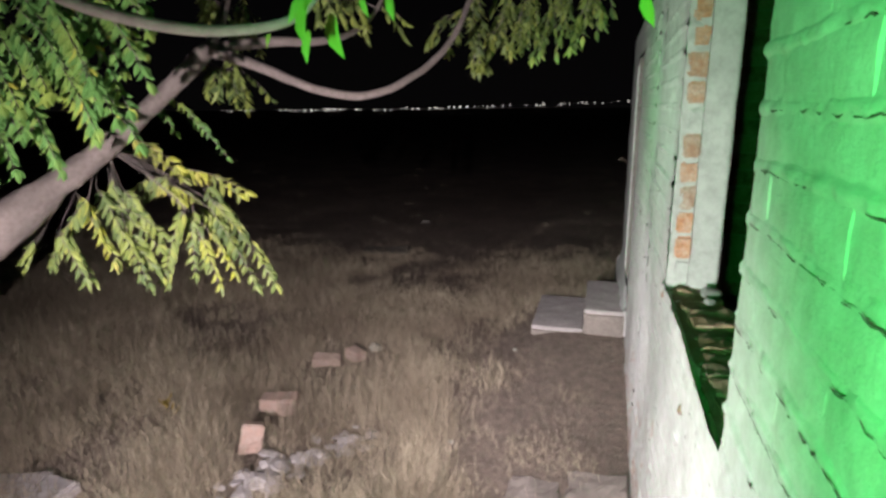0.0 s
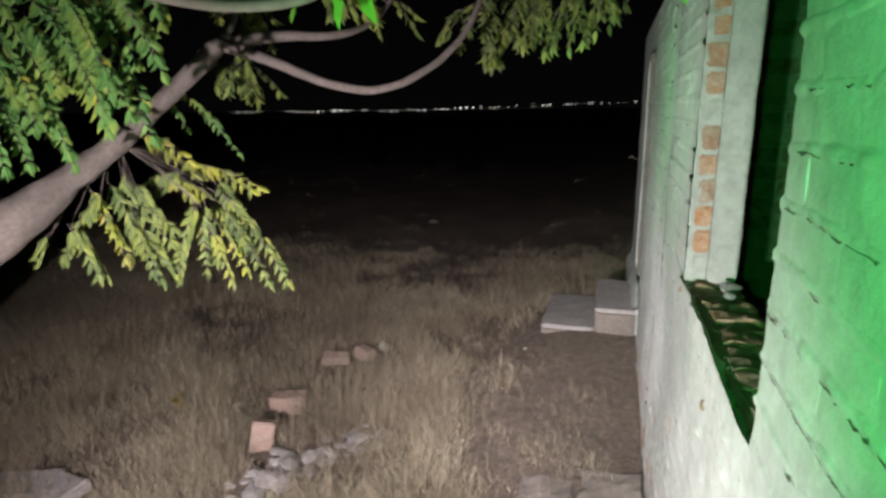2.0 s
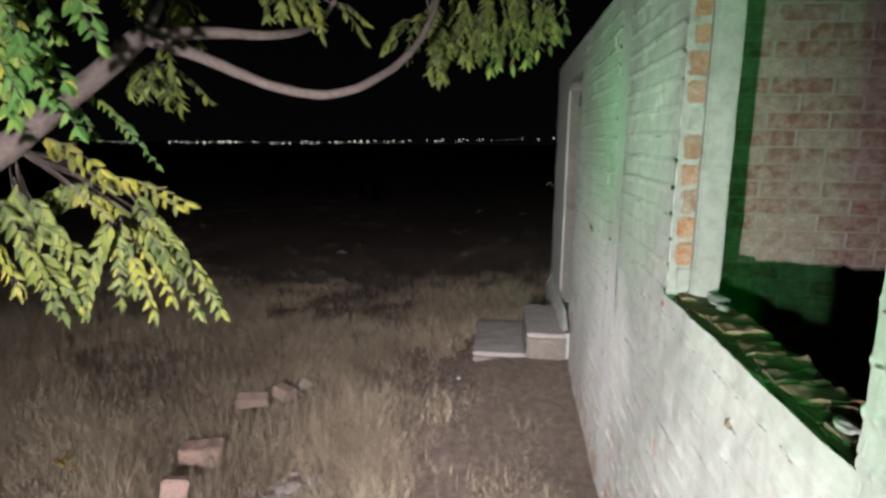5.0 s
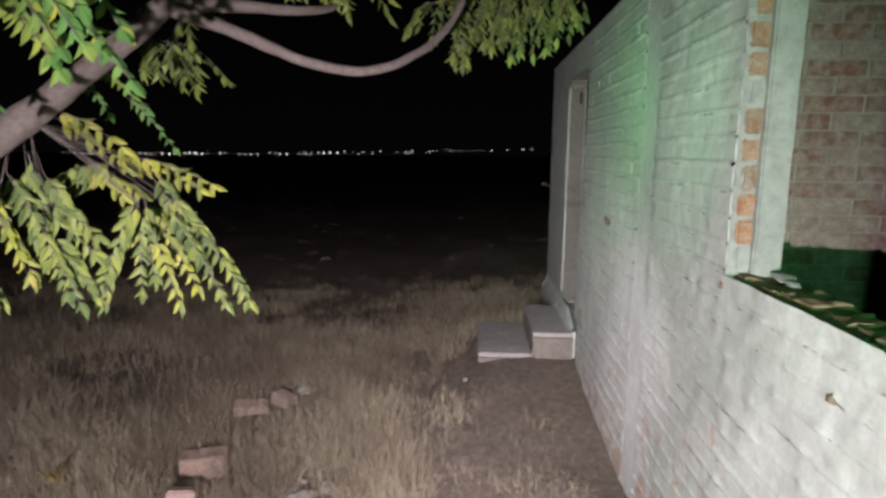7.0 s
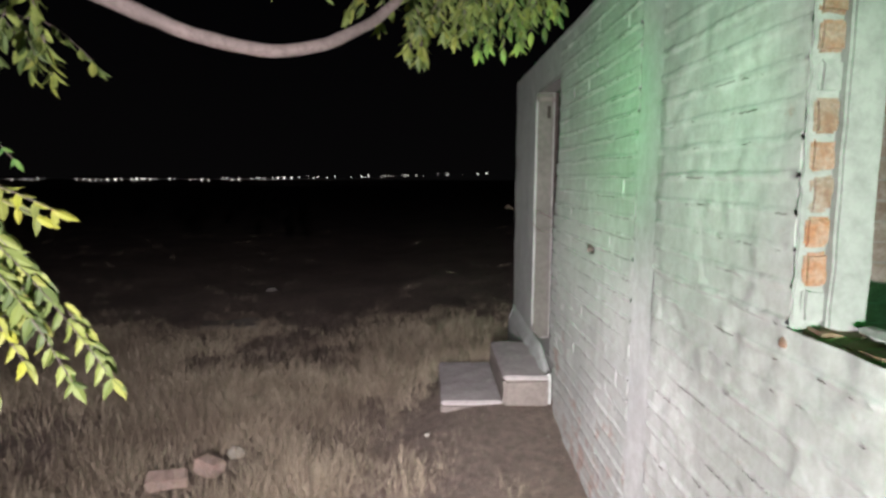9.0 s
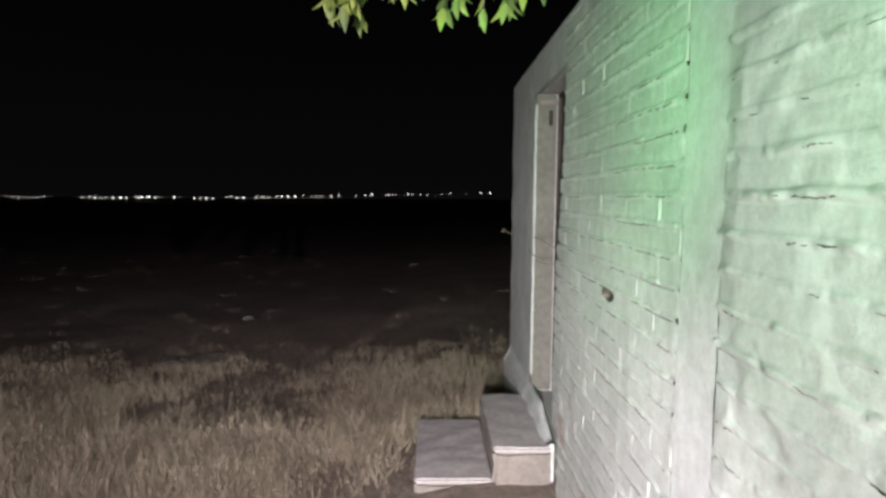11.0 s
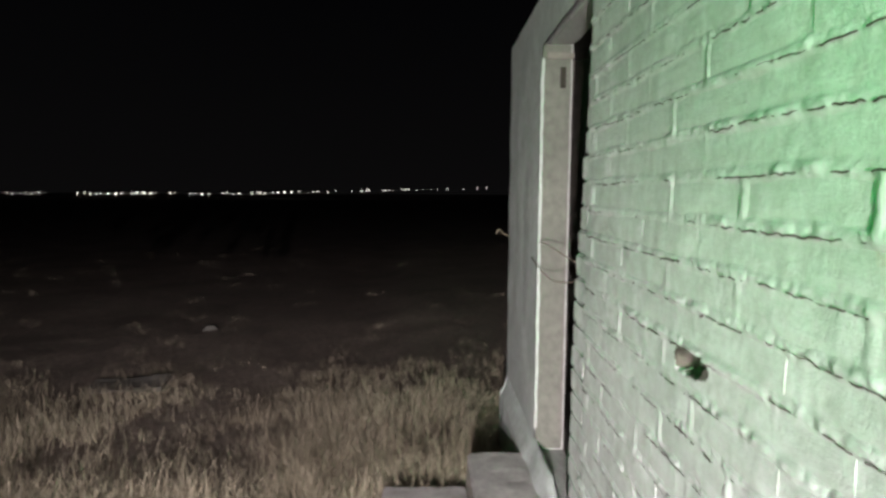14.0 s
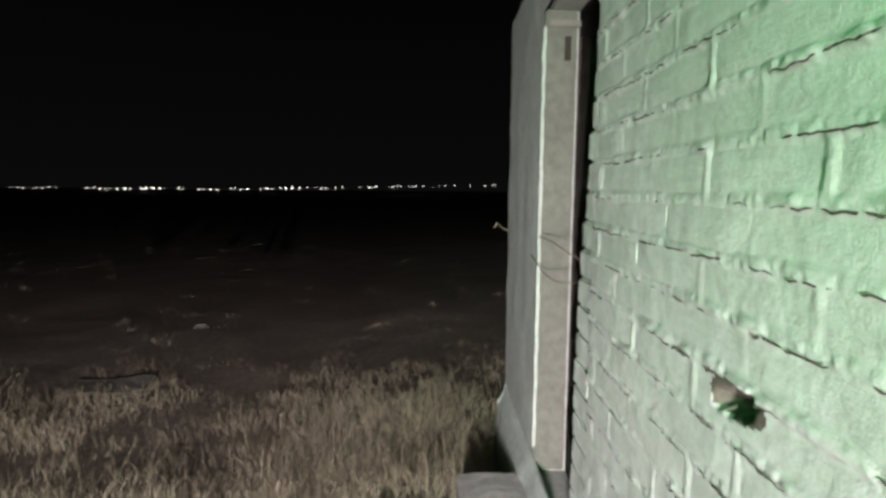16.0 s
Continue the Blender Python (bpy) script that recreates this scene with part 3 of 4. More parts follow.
def leaflet(v, f, base, along, side, length, width):
    """One pointed leaflet, folded along its midrib and bent at the tip."""
    up = along.cross(side).normalized()
    o = len(v)
    fold = 0.18 * width
    rows = ((0.0, 0.10, 0.0), (0.30, 0.46, 0.02), (0.62, 0.38, -0.02), (1.0, 0.0, -0.12))
    for s, w, b in rows:
        mid = base + along * (length * s) + up * (b * length)
        if w:
            v.extend((mid - side * (w * width) + up * fold, mid, mid + side * (w * width) + up * fold))
        else:
            v.append(mid)
    for r in (0, 3):
        f.extend(((o + r, o + r + 1, o + r + 4, o + r + 3), (o + r + 1, o + r + 2, o + r + 5, o + r + 4)))
    f.extend(((o + 6, o + 7, o + 9), (o + 7, o + 8, o + 9)))


def compound(base, out, size):
    """A drooping feather leaf: a stalk with paired leaflets."""
    pairs = rt.randint(4, 7)
    length = size * rt.uniform(1.0, 1.55)
    d, p = out.normalized(), base.copy()
    stalk = [p.copy()]
    step = length / pairs
    for i in range(pairs):
        d = (d + Vector((0, 0, -0.26)) + Vector([rt.uniform(-0.1, 0.1) for _ in range(3)])).normalized()
        p = p + d * step
        stalk.append(p.copy())
        side = d.cross(Vector((rt.uniform(-0.3, 0.3), rt.uniform(-0.3, 0.3), 1))).normalized()
        for sgn in (-1, 1):
            if rt.random() < 0.1:
                continue
            a = (d * 0.5 + side * sgn * 0.7 + Vector((0, 0, -0.65 + rt.uniform(-0.3, 0.25)))).normalized()
            s = a.cross(Vector([rt.uniform(-0.5, 0.5), rt.uniform(-0.5, 0.5), 1])).normalized()
            L = rt.uniform(0.046, 0.072)
            leaflet(leaf_v, leaf_f, p, a, s, L, L * 0.36)
    leaflet(leaf_v, leaf_f, p, d, d.cross(Vector((0.2, 0.4, 1))).normalized(), 0.065, 0.028)
    twigs.append((stalk, 0.0013))


def spray(pts, count, size=0.15, spread=0.6):
    P = [Vector(p) for p in pts]
    twigs.append((P, 0.0026))
    seg = [(b - a).length for a, b in zip(P, P[1:])]
    total = sum(seg)
    for i in range(count):
        s = total * (0.12 + 0.88 * (i + rt.random() * 0.6) / count)
        j = 0
        while j < len(seg) - 1 and s > seg[j]:
            s -= seg[j]
            j += 1
        base = P[j].lerp(P[j + 1], min(s / seg[j], 1))
        d = (P[j + 1] - P[j]).normalized()
        side = Vector([rt.uniform(-1, 1) for _ in range(3)]) * spread
        compound(base, d * 0.6 + side + Vector((0, 0, -0.1)), size)
    compound(P[-1], P[-1] - P[-2], size)


def feather(v, f, base, tip, pairs, size):
    """One feather leaf that arches from base to tip, its leaflets paired and drooping."""
    base, tip = Vector(base), Vector(tip)
    way = tip - base
    top = base.lerp(tip, 0.45) + Vector((0, 0, 0.16 * math.hypot(way.x, way.y)))
    face = Vector((0.15 + rt.uniform(-0.3, 0.3), -0.8, 0.55 + rt.uniform(-0.3, 0.3))).normalized()
    stalk = [base]
    for i in range(1, pairs + 1):
        t = i / pairs
        p = base * (1 - t) ** 2 + top * (2 * t * (1 - t)) + tip * t * t
        d = (p - stalk[-1]).normalized()
        stalk.append(p)
        across = d.cross(face).normalized()
        for sgn in (-1, 1):
            if rt.random() < 0.07:
                continue
            a = (d * rt.uniform(0.45, 0.7) + across * sgn * rt.uniform(0.6, 0.9) + Vector((0, rt.uniform(-0.25, 0.15), rt.uniform(-1.1, -0.45)))).normalized()
            w = a.cross(face + Vector([rt.uniform(-0.45, 0.45) for _ in range(3)])).normalized()
            n = size * rt.uniform(0.8, 1.15) * (1.0 - 0.25 * t)
            leaflet(v, f, p, a, w, n, n * rt.uniform(0.36, 0.48))
    leaflet(v, f, tip, d, d.cross(face).normalized(), size, size * 0.38)
    twigs.append((stalk, 0.0015))


# the dense side above the limb: long fronds that hang towards the path
rd = random.Random(8)
for i in range(84):
    y = rd.uniform(1.34, 1.62)
    s = rd.random()
    x0 = -0.78 - 0.75 * (y - 1.35) - 0.75 * s
    z0 = rd.uniform(1.80 if s > 0.25 else 1.98, 2.34) + 0.02 * s
    reach = rd.uniform(0.22, 0.36)
    feather(leaf_v, leaf_f, (x0 - 0.55 * reach, y + 0.05, z0 + 0.05), (x0 + 0.35 * reach, y - 0.06, z0 - 0.62 * reach), rd.randint(10, 13), 0.056)
deep_v, deep_f, leaf_v, leaf_f = leaf_v, leaf_f, [], []
# a dim spray behind the limb
for a, b in (((-1.507, 2.30, 1.933), (-1.38, 2.38, 1.80)), ((-1.44, 2.36, 1.843), (-1.309, 2.42, 1.666)), ((-1.56, 2.28, 1.92), (-1.47, 2.30, 1.78))):
    feather(deep_v, deep_f, a, b, 8, 0.042)
# low fronds under the limb, most of them green, some turned yellow
gold_v, gold_f = [], []
HANG = Vector((-1.44, 1.90, 1.73))


def low_frond(a, b, yellow=False):
    a, b = Vector(a), Vector(b)
    long = (b - a).length
    shift = Vector((0.025, 0, 0))
    for k in range(2):
        off = Vector([rt.uniform(-0.06, 0.06) for _ in range(3)]) * k
        feather(gold_v if yellow else leaf_v, gold_f if yellow else leaf_f, a + shift + off * 0.4, b + shift + off, max(6, int(long / 0.031)), 0.061)
    twigs.append(([a + shift, a.lerp(HANG, 0.5) + Vector((0, 0, 0.03)), HANG], 0.0012))


for a, b in (
    ((-1.197, 2.13, 1.496), (-0.987, 2.18, 1.165)), ((-1.215, 1.97, 1.507), (-1.381, 2.02, 1.194)),
    ((-1.463, 1.93, 1.40), (-1.40, 1.98, 1.256)), ((-1.25, 2.03, 1.491), (-1.291, 2.08, 1.221)),
    ((-1.475, 1.95, 1.499), (-1.371, 2.00, 1.405)), ((-1.268, 2.15, 1.566), (-1.165, 2.20, 1.336)),
    ((-1.191, 2.09, 1.483), (-1.069, 2.14, 1.208)), ((-1.512, 1.93, 1.619), (-1.534, 1.98, 1.323)),
):
    low_frond(a, b)
for a, b in (
    ((-1.484, 1.80, 1.567), (-1.76, 1.85, 1.310)), ((-1.587, 1.75, 1.454), (-1.527, 1.80, 1.262)),
    ((-1.649, 1.70, 1.407), (-1.78, 1.75, 1.305)), ((-1.331, 2.05, 1.608), (-1.552, 2.10, 1.565)),
    ((-1.277, 2.11, 1.498), (-1.198, 2.16, 1.347)), ((-1.55, 1.90, 1.595), (-1.445, 1.95, 1.24)),
    ((-1.481, 1.95, 1.59), (-1.428, 2.00, 1.424)),
):
    low_frond(a, b)
for a, b in (
    ((-1.392, 2.15, 1.634), (-1.102, 2.20, 1.548)), ((-1.48, 2.01, 1.771), (-1.308, 2.06, 1.665)),
    ((-1.196, 2.05, 1.419), (-1.124, 2.10, 1.231)), ((-1.59, 1.85, 1.578), (-1.507, 1.90, 1.313)),
    ((-1.427, 2.07, 1.606), (-1.308, 2.12, 1.529)),
):
    low_frond(a, b, True)
# over the fork
for pts, n in (
    ([(-1.513, 2.428, 2.45), (-1.367, 2.444, 2.354), (-1.223, 2.466, 2.282)], 9),
    ([(-1.206, 2.501, 2.4), (-1.218, 2.449, 2.212), (-1.258, 2.408, 2.094)], 6),
    ([(-0.998, 2.57, 2.446), (-0.83, 2.598, 2.374), (-0.658, 2.681, 2.298)], 9),
    ([(-1.506, 2.574, 2.131), (-1.441, 2.567, 2.069), (-1.312, 2.57, 2.049)], 8),
):
    spray(pts, n, 0.12)
# the far end of the sagging branch
for pts, n in (
    ([(-0.226, 3.184, 2.546), (-0.17, 3.207, 2.365), (-0.218, 3.166, 2.256)], 11),
    ([(0.086, 3.383, 2.567), (0.069, 3.329, 2.372), (0.004, 3.294, 2.303)], 12),
    ([(0.306, 3.501, 2.577), (0.23, 3.444, 2.436), (0.179, 3.408, 2.351)], 9),
    ([(-0.292, 3.096, 2.482), (-0.335, 3.044, 2.323), (-0.438, 3.009, 2.298)], 9),
    ([(-0.019, 3.298, 2.556), (-0.091, 3.236, 2.392), (-0.118, 3.205, 2.297)], 12),
    ([(-0.34, 3.063, 2.403), (-0.292, 3.039, 2.257), (-0.275, 3.027, 2.191)], 6),
    ([(-0.203, 3.374, 2.637), (0.028, 3.409, 2.522), (0.2, 3.443, 2.464)], 10),
):
    spray(pts, n, 0.13)
crown = new("crown", mesh_of("crown", leaf_v, leaf_f, M_LEAF))
crown.parent, crown.matrix_basis = tree, T0
tagged(crown, "hanging feather leaves, green turning yellow", kind="stuff")
gold = new("crown", mesh_of("crown", gold_v, gold_f, M_GOLD))
gold.parent, gold.matrix_basis = tree, T0
tagged(gold, "low feather leaves turned yellow", kind="stuff")
deep = new("crown", mesh_of("crown", deep_v, deep_f, M_DEEP))
deep.parent, deep.matrix_basis = tree, T0
tagged(deep, "dense dark green feather leaves above the limb", kind="stuff")
tw_v, tw_f = [], []
for pts, r in twigs:
    o = len(tw_v)
    for i, p in enumerate(pts):
        d = (pts[min(i + 1, len(pts) - 1)] - pts[max(i - 1, 0)]).normalized()
        a = d.cross(Vector((0.2, 0.5, 0.8))).normalized()
        b = d.cross(a)
        tw_v += [p + a * r, p - a * r * 0.5 + b * r * 0.87, p - a * r * 0.5 - b * r * 0.87]
    for i in range(len(pts) - 1):
        for j in range(3):
            tw_f.append((o + i * 3 + j, o + i * 3 + (j + 1) % 3, o + i * 3 + 3 + (j + 1) % 3, o + i * 3 + 3 + j))
tw = new("twig", mesh_of("twig", tw_v, tw_f, M_BARK))
tw.parent, tw.matrix_basis = tree, T0
tagged(tw, kind="stuff")

# broad leaves on the near twig
for base, tip in (((0.085, 0.612, 1.966), (0.09, 0.583, 1.93)), ((0.088, 0.607, 1.942), (0.085, 0.599, 1.915)), ((0.097, 0.635, 1.959), (0.113, 0.608, 1.92)), ((0.114, 0.736, 2.002), (0.118, 0.728, 1.964)), ((0.066, 0.666, 1.987), (0.04, 0.651, 1.957)), ((-0.035, 0.748, 1.96), (-0.04, 0.743, 1.944)), ((0.377, 1.029, 2.026), (0.392, 1.022, 1.982)), ((0.095, 0.706, 1.987), (0.102, 0.702, 1.965))):
    v, f = [], []
    a, b = Vector(base), Vector(tip)
    leaflet(v, f, a, (b - a).normalized(), (b - a).cross(Vector((0.3, 1, 0.2))).normalized(), (b - a).length, (b - a).length * 0.42)
    ob = new("leaf", mesh_of("leaf", v, f, M_FRESH))
    ob.parent, ob.matrix_basis = tree, T0


# ---- loose bricks, stones and slabs ----
def loose_brick(x, y, size, rot, label, sink=0.01):
    l, w, h = size
    ob = part("brick", rough_box((-l / 2, -w / 2, 0), (l / 2, w / 2, h), 0.035, 0.006, 16, 0.009, x * 3.1), M_PINK)
    ob.matrix_basis = pose(x, y, ground_z(x, y) - sink, *rot)
    return tagged(ob, label, "brick", "loose bricks in the grass")


loose_brick(-1.70, 3.30, (0.25, 0.13, 0.13), (3, -3, 12), "whole pale red brick lying in dry grass")
loose_brick(-1.65, 2.84, (0.13, 0.09, 0.19), (-10, 12, 28), "broken pale brick standing on end in grass", 0.02)
loose_brick(-1.74, 4.06, (0.22, 0.12, 0.075), (10, 5, 20), "pale brick sunk flat in dry grass")
loose_brick(-1.56, 4.22, (0.16, 0.11, 0.09), (-4, 8, -25), "broken pale brick leaning in dry grass")
stone_m = stone_material("pale_stone", (0.44, 0.42, 0.36), (0.34, 0.33, 0.28), 20)
for x, y, r in ((-1.46, 4.42, 0.06), (-1.35, 3.72, 0.022), (-0.45, 3.1, 0.018), (-1.9, 2.7, 0.03), (-0.9, 3.9, 0.02), (-0.25, 4.3, 0.018), (-2.05, 2.62, 0.02)):
    ob = part("stone", lump(r, r * 0.8, r * 0.7, x * 9), stone_m)
    ob.location = (x, y, ground_z(x, y) + r * 0.25)
    tagged(ob, "small pale stone lying on dry soil", "stone", "pale stones")

rs = random.Random(3)
for i in range(58):
    s = rs.random()
    x, y = -1.55 + 0.55 * s + rs.gauss(0, 0.09), 2.36 + 0.85 * s + rs.gauss(0, 0.09)
    r = rs.uniform(0.035, 0.10) * (1 - 0.35 * s)
    ob = part("stone", lump(r, r * rs.uniform(0.6, 0.9), r * rs.uniform(0.22, 0.38), i * 1.37, 0.5, 1), M_RUBBLE)
    ob.matrix_basis = pose(x, y, ground_z(x, y) + r * 0.2 + (0.02 if i % 3 == 0 else 0), rs.uniform(-14, 14), rs.uniform(-14, 14), rs.uniform(0, 360))
    tagged(ob, "flat grey rubble stone in a low heap", "stone", "heap of rubble stones")
for x, y, sx, sy, r in ((-2.72, 2.18, 0.19, 0.12, 15), (-2.50, 2.20, 0.15, 0.12, -8)):
    ob = part("stone_slab", rough_box((-sx, -sy, -0.05), (sx, sy, 0.06), 0.04, 0.012, 7, 0.02, x), M_RUBBLE)
    ob.matrix_basis = pose(x, y, ground_z(x, y), 4, -3, r)
    tagged(ob, "flat grey stone slab sunk in dry grass", "stone", "stone slabs")
for x, y, sx, sy, h, r, lab in ((-2.65, 7.8, 0.36, 0.20, 0.035, 8, "low pale slab lying in the far grass"), (-2.7, 9.9, 0.08, 0.06, 0.05, 30, "dark stump in the far grass")):
    ob = part("stone_slab", rough_box((-sx, -sy, -0.1), (sx, sy, h), 0.06, 0.02, 5, 0.03, x), M_FRAME)
    ob.matrix_basis = pose(x, y, ground_z(x, y), 2, -2, r)
    tagged(ob, lab, "stone")

# bared brick and dark stains on the painted wall
for y, z, a, b, mat in ((2.13, 1.256, 0.014, 0.017, M_RED), (1.55, 1.138, 0.016, 0.014, M_SILL)):
    ob = part("bared_brick", lump(0.008, a, b, y * 7, 0.5), mat, front)
    ob.location = (WX + 0.001, y, z)

# cement apron along the wall, cracked in two
for lo, hi, s in (((-0.06, 1.55, -0.08), (0.22, 2.80, 0.012), 1), ((0.24, 1.5, -0.08), (0.552, 2.90, 0.02), 5)):
    ob = part("paving_slab", rough_box(lo, hi, 0.05, 0.026, 6, 0.012, s), M_CONCRETE)
    tagged(ob, "cracked cement apron slab at the wall foot", "slab", kind="structure")

# wire tied across the doorway and sticking out at the corner
wire = tagged(new("wire"), "thin rusty wire tied across the doorway", "wire")
part("strand", tube([(0.56, DOOR1 + 0.05, 1.37), (0.545, 5.0, 1.385), (0.57, 4.75, 1.36), (0.62, 4.62, 1.33)], [0.002] * 4, 5), M_WIRE, wire)
part("strand", tube([(0.545, DOOR1 + 0.1, 1.29), (0.55, 5.0, 1.25), (0.58, 4.8, 1.26), (0.62, 4.65, 1.30)], [0.002] * 4, 5), M_WIRE, wire)
part("strand", tube([(0.562, END - 0.06, 1.33), (0.52, END - 0.03, 1.345), (0.495, END, 1.37), (0.475, END, 1.34)], [0.004] * 4, 5), M_WIRE, wire)

# ---- crumbs of mortar and gravel on the bare strip ----
gv, gf = [], []
for i in range(700):
    x, y = rs.uniform(-0.5, 0.50), rs.uniform(1.6, 4.7)
    if rs.random() < 0.4:
        x = 0.53 - abs(rs.gauss(0, 0.12))
    r = rs.uniform(0.004, 0.014) * (1.6 if rs.random() < 0.1 else 1)
    o, z = len(gv), ground_z(x, y)
    a = rs.uniform(0, 6.3)
    c, s_ = math.cos(a) * r, math.sin(a) * r
    q = rs.uniform(0.5, 1.0)
    gv += [(x + c, y + s_, z), (x - s_ * q, y + c * q, z), (x - c, y - s_, z), (x + s_, y - c, z), (x + c * 0.4, y + s_ * 0.5, z + r * q), (x - c * 0.5, y - s_ * 0.3, z + r * 0.8)]
    gf += [(o + b for b in t) for t in ((0, 1, 4), (1, 5, 4), (1, 2, 5), (2, 3, 5), (3, 4, 5), (3, 0, 4))]
tagged(new("gravel", mesh_of("gravel", gv, gf, stone_m)), "pale mortar crumbs and gravel on bare soil", "gravel", kind="stuff")

# plaster chunks left on the window sill
for x, y, r in ((0.68, 2.02, 0.03), (0.665, 1.94, 0.018), (0.61, 1.22, 0.02), (0.63, 1.16, 0.024)):
    ob = part("plaster_chunk", lump(r, r * 1.4, r * 0.35, x * 31 + y, 0.6), M_BAND)
    ob.location = (x, y, SILL + r * 0.2)
    tagged(ob, "broken pale plaster chunk on the brick sill", "rubble", "plaster chunks")

# a yellowed sprig on the ground
sprig = tagged(new("fallen_sprig"), "yellowed leafy sprig lying in dry grass", "sprig")
sprig.location = (-2.35, 3.0, ground_z(-2.35, 3.0))
for i in range(9):
    v, f = [], []
    a = i * 0.75
    d = Vector((math.cos(a), math.sin(a), 0.55 + 0.2 * (i % 3)))
    leaflet(v, f, Vector((math.cos(a) * 0.03 * (i % 2), 0, 0.05 + 0.015 * i)), d.normalized(), d.cross(Vector((0, 0, 1))).normalized(), 0.07, 0.028)
    ob = new("leaf", mesh_of("leaf", v, f, M_DRYLEAF))
    ob.parent = sprig
part("stem", tube([(0, 0, -0.02), (0.01, 0, 0.1), (0.03, 0.02, 0.2)], [0.003, 0.0025, 0.0015], 5), M_BARK, sprig)

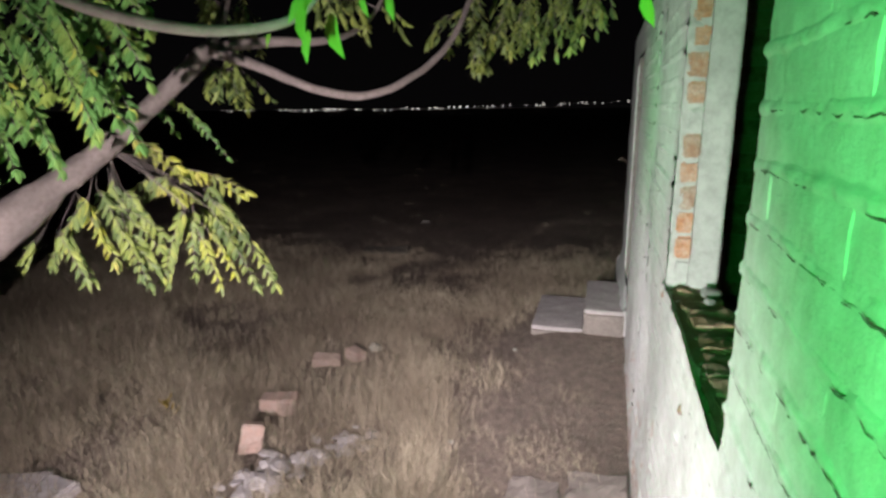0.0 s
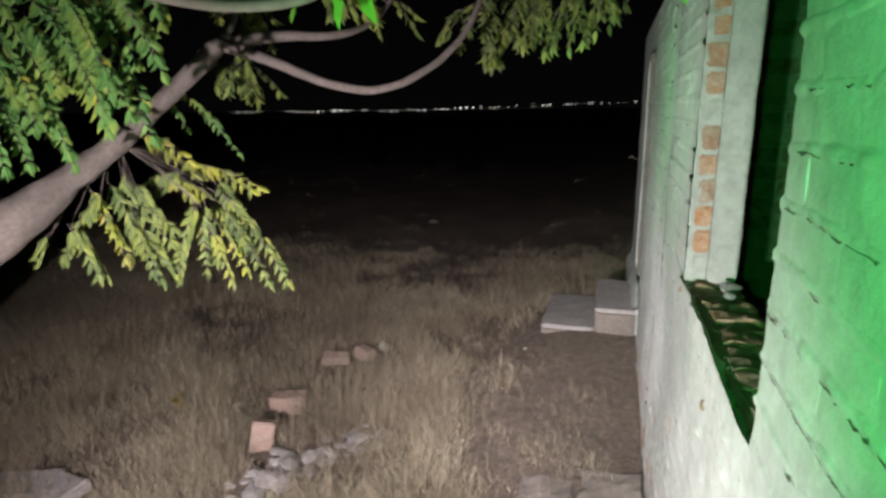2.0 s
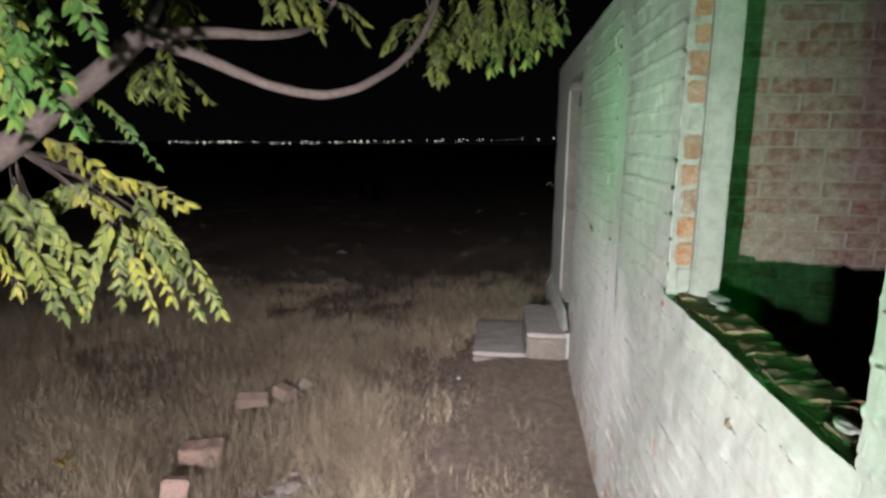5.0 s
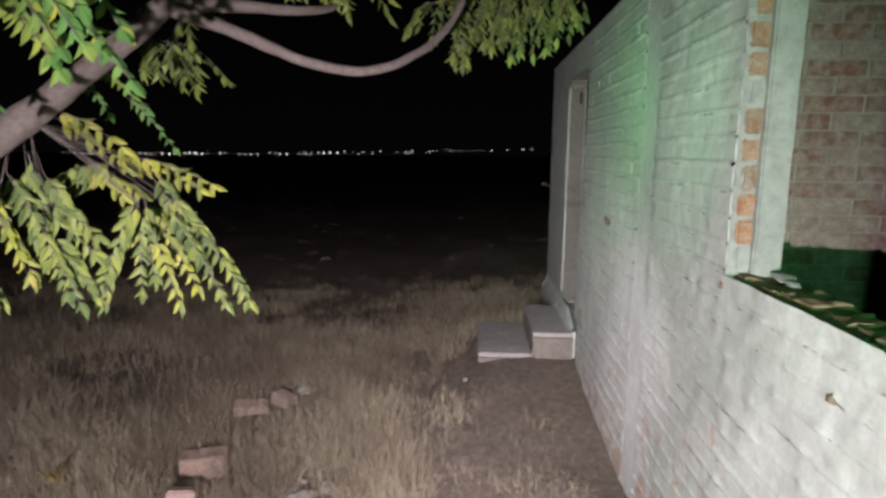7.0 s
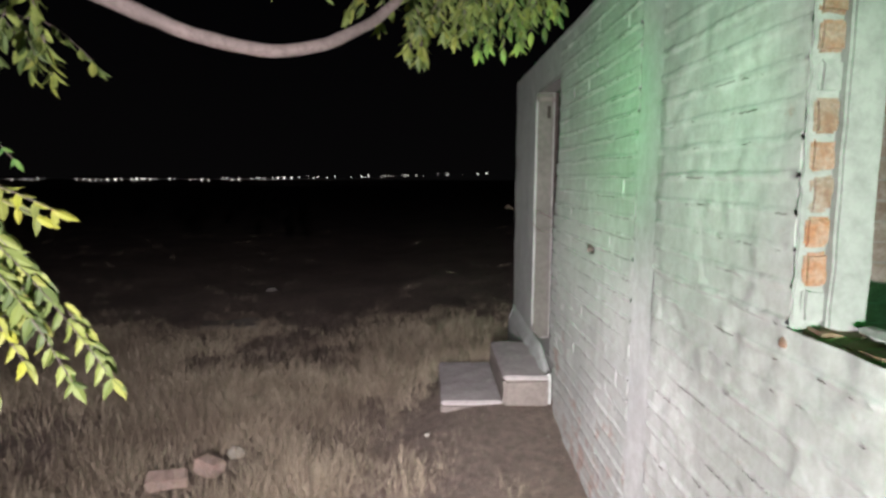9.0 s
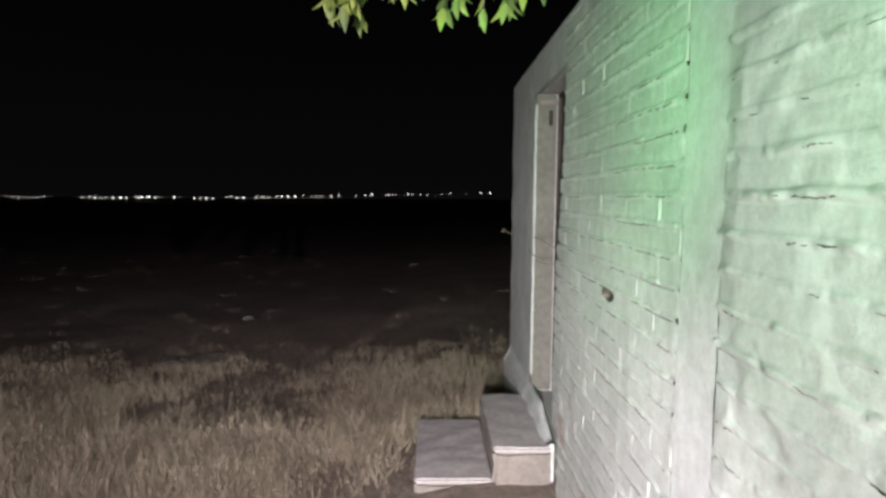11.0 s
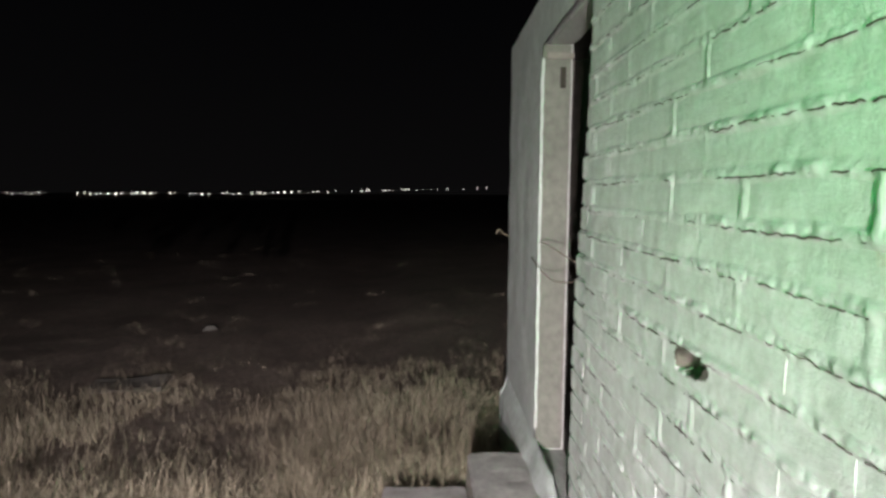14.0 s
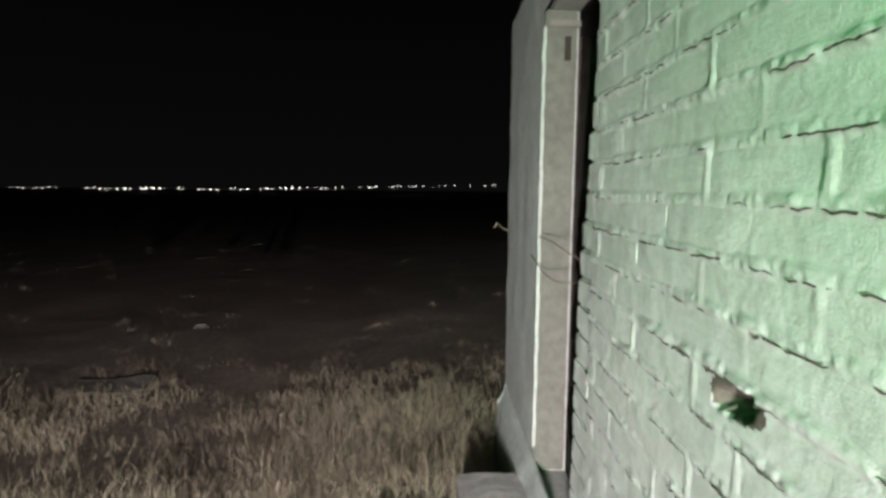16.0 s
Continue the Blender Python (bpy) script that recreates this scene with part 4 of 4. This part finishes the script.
# ---- dry grass ----
def grass():
    r = np.random.RandomState(7)
    verts, faces = [], []
    placed = 0
    tufts = []
    while len(tufts) < 8500:
        u = r.rand()
        y = 1.2 + 20.0 * u ** 1.5
        right = 0.45 + 0.5 * max(y - 6.2, 0.0)
        x = right - (right + 2.6 + 0.95 * y) * r.rand()
        if y > 6.0 and r.rand() < 0.985 * smooth(6.0, 9.0, y):
            continue
        if x > 0.40 and y < END + 0.1:
            continue
        edge = x + 0.16 * noise.noise((x * 2.5, y * 2.5, 5.0))
        if y < 4.74 and r.rand() < 0.9 * smooth(-0.62, -0.12, edge):
            continue
        if -0.22 < x < 0.6 and 4.6 < y < 5.42:
            continue
        if abs((x + 1.28) - 0.65 * (y - 2.8)) < 0.16 and y < 3.3:
            continue
        if any((x - bx) ** 2 + (y - by) ** 2 < 0.035 for bx, by in ((-1.70, 3.24), (-1.65, 2.78), (-1.7, 4.0), (-1.5, 4.15), (-1.7, 3.1))):
            continue
        bare = noise.noise((x * 0.9, y * 0.7, 9.0)) + 0.6 * noise.noise((x * 2.6, y * 2.2, 3.0))
        if bare < (0.02 - 0.10 * smooth(-2.2, -1.2, x) if y < 3.4 else -0.22) and r.rand() < 0.85:
            continue
        if (x + 3.2) ** 2 + ((y - 4.75) * 1.2) ** 2 < 0.3 and r.rand() < 0.85:
            continue
        if abs(x + 1.62) < 0.3 and 3.45 < y < 4.5 and r.rand() < 0.75:
            continue
        tufts.append((x, y, max(0.45, 0.95 + (0.8 if y < 3.4 else 0.4) * bare) * (1 - 0.55 * smooth(-0.6, 0.0, x) * (y < 4.74)) * (1 - 0.65 * smooth(5.5, 9.0, y))))
    for x, y, s in tufts:
        n = r.randint(18, 40)
        wide = 0.0009 + 0.00015 * y
        for _ in range(n):
            px, py = x + r.normal(0, 0.07), y + r.normal(0, 0.07)
            if px > 0.46 and py < END:
                continue
            a, lean = r.rand() * 6.283, r.rand() * 1.7
            h = s * (0.06 + 0.20 * r.rand() ** 1.5)
            if r.rand() < 0.06:
                h *= 1.5
            dx, dy = math.cos(a) * lean * h, math.sin(a) * lean * h
            b = r.rand() * 6.283
            wx, wy = math.cos(b) * wide, math.sin(b) * wide
            z = ground_z(px, py) - 0.01
            o = len(verts)
            verts += [(px - wx, py - wy, z), (px + wx, py + wy, z), (px + dx * 0.35 - wx * 0.7, py + dy * 0.35 - wy * 0.7, z + h * 0.6), (px + dx * 0.35 + wx * 0.7, py + dy * 0.35 + wy * 0.7, z + h * 0.6), (px + dx, py + dy, z + h * (1 - 0.3 * lean))]
            faces += [(o, o + 1, o + 3, o + 2), (o + 2, o + 3, o + 4)]
    tagged(new("dry_grass", mesh_of("dry_grass", verts, faces, M_GRASS)), "dry straw-coloured grass over the open field", "grass", kind="stuff")


grass()

# ---- far town lights along the horizon ----
rl = random.Random(21)
bm = bmesh.new()
bmesh.ops.create_icosphere(bm, subdivisions=1, radius=1.0)
me_l = bpy.data.meshes.new("lamp_head")
bm.to_mesh(me_l)
bm.free()
me_l.materials.append(M_GLOW)
x = -1090.0
while x < 140:
    gap = 14 if x < -430 else 17
    x += rl.uniform(0.4, 1.5) * gap
    if -960 < x < -900 or rl.random() < 0.18:
        continue
    f = (x + 892) / 1035
    z = -6.0 + 20.0 * f * f + rl.uniform(-1.8, 2.2)
    foot = ground_z(x, 1500) - 0.3
    bm = bmesh.new()
    add_box(bm, (-0.12, -0.12, 0), (0.12, 0.12, z - foot))
    post = part("far_street_lamp", bm, M_DARK)
    post.location = (x, 1500, foot)
    tagged(post, "far street lamp of a town glowing at night", "street lamp", "far town lights")
    head = new("lamp_head", me_l)
    head.parent = post
    r = rl.uniform(0.9, 2.3) * (1.0 if f < 0.75 else 0.75) * (0.6 if x < -900 else 1.0)
    head.matrix_basis = pose(0, 0, z - foot) @ Matrix.Diagonal((r * rl.uniform(1, 1.2), r, r, 1))

# ---- countable bricks of the walls ----
single_bricks([b for b in mid_f if shown(b) and b[0] < PIL0], front, M_PAINT, WX + 0.0032)
single_bricks([b for b in mid_f if shown(b) and b[0] > PIL0], front, M_PAINT, WX + 0.0016)
single_bricks(near_single, front, M_PAINT, WX)


def turned_bricks(parent, y, x0, x1, z0, z1, material):
    """Bricks of an inner wall that looks to -y."""
    for c, z, l, h in course_rows(x0, x1, z0, z1, 0.0675, 0.236):
        ob = new("brick", piece_mesh(l, h, material))
        ob.parent = parent
        ob.matrix_basis = pose(c, y + rb.uniform(-0.003, 0.003), z, 0, 0, 90)


turned_bricks(partition, 2.733, WI + 0.01, 2.75, 0.85, TOP - 0.12, M_INNER)
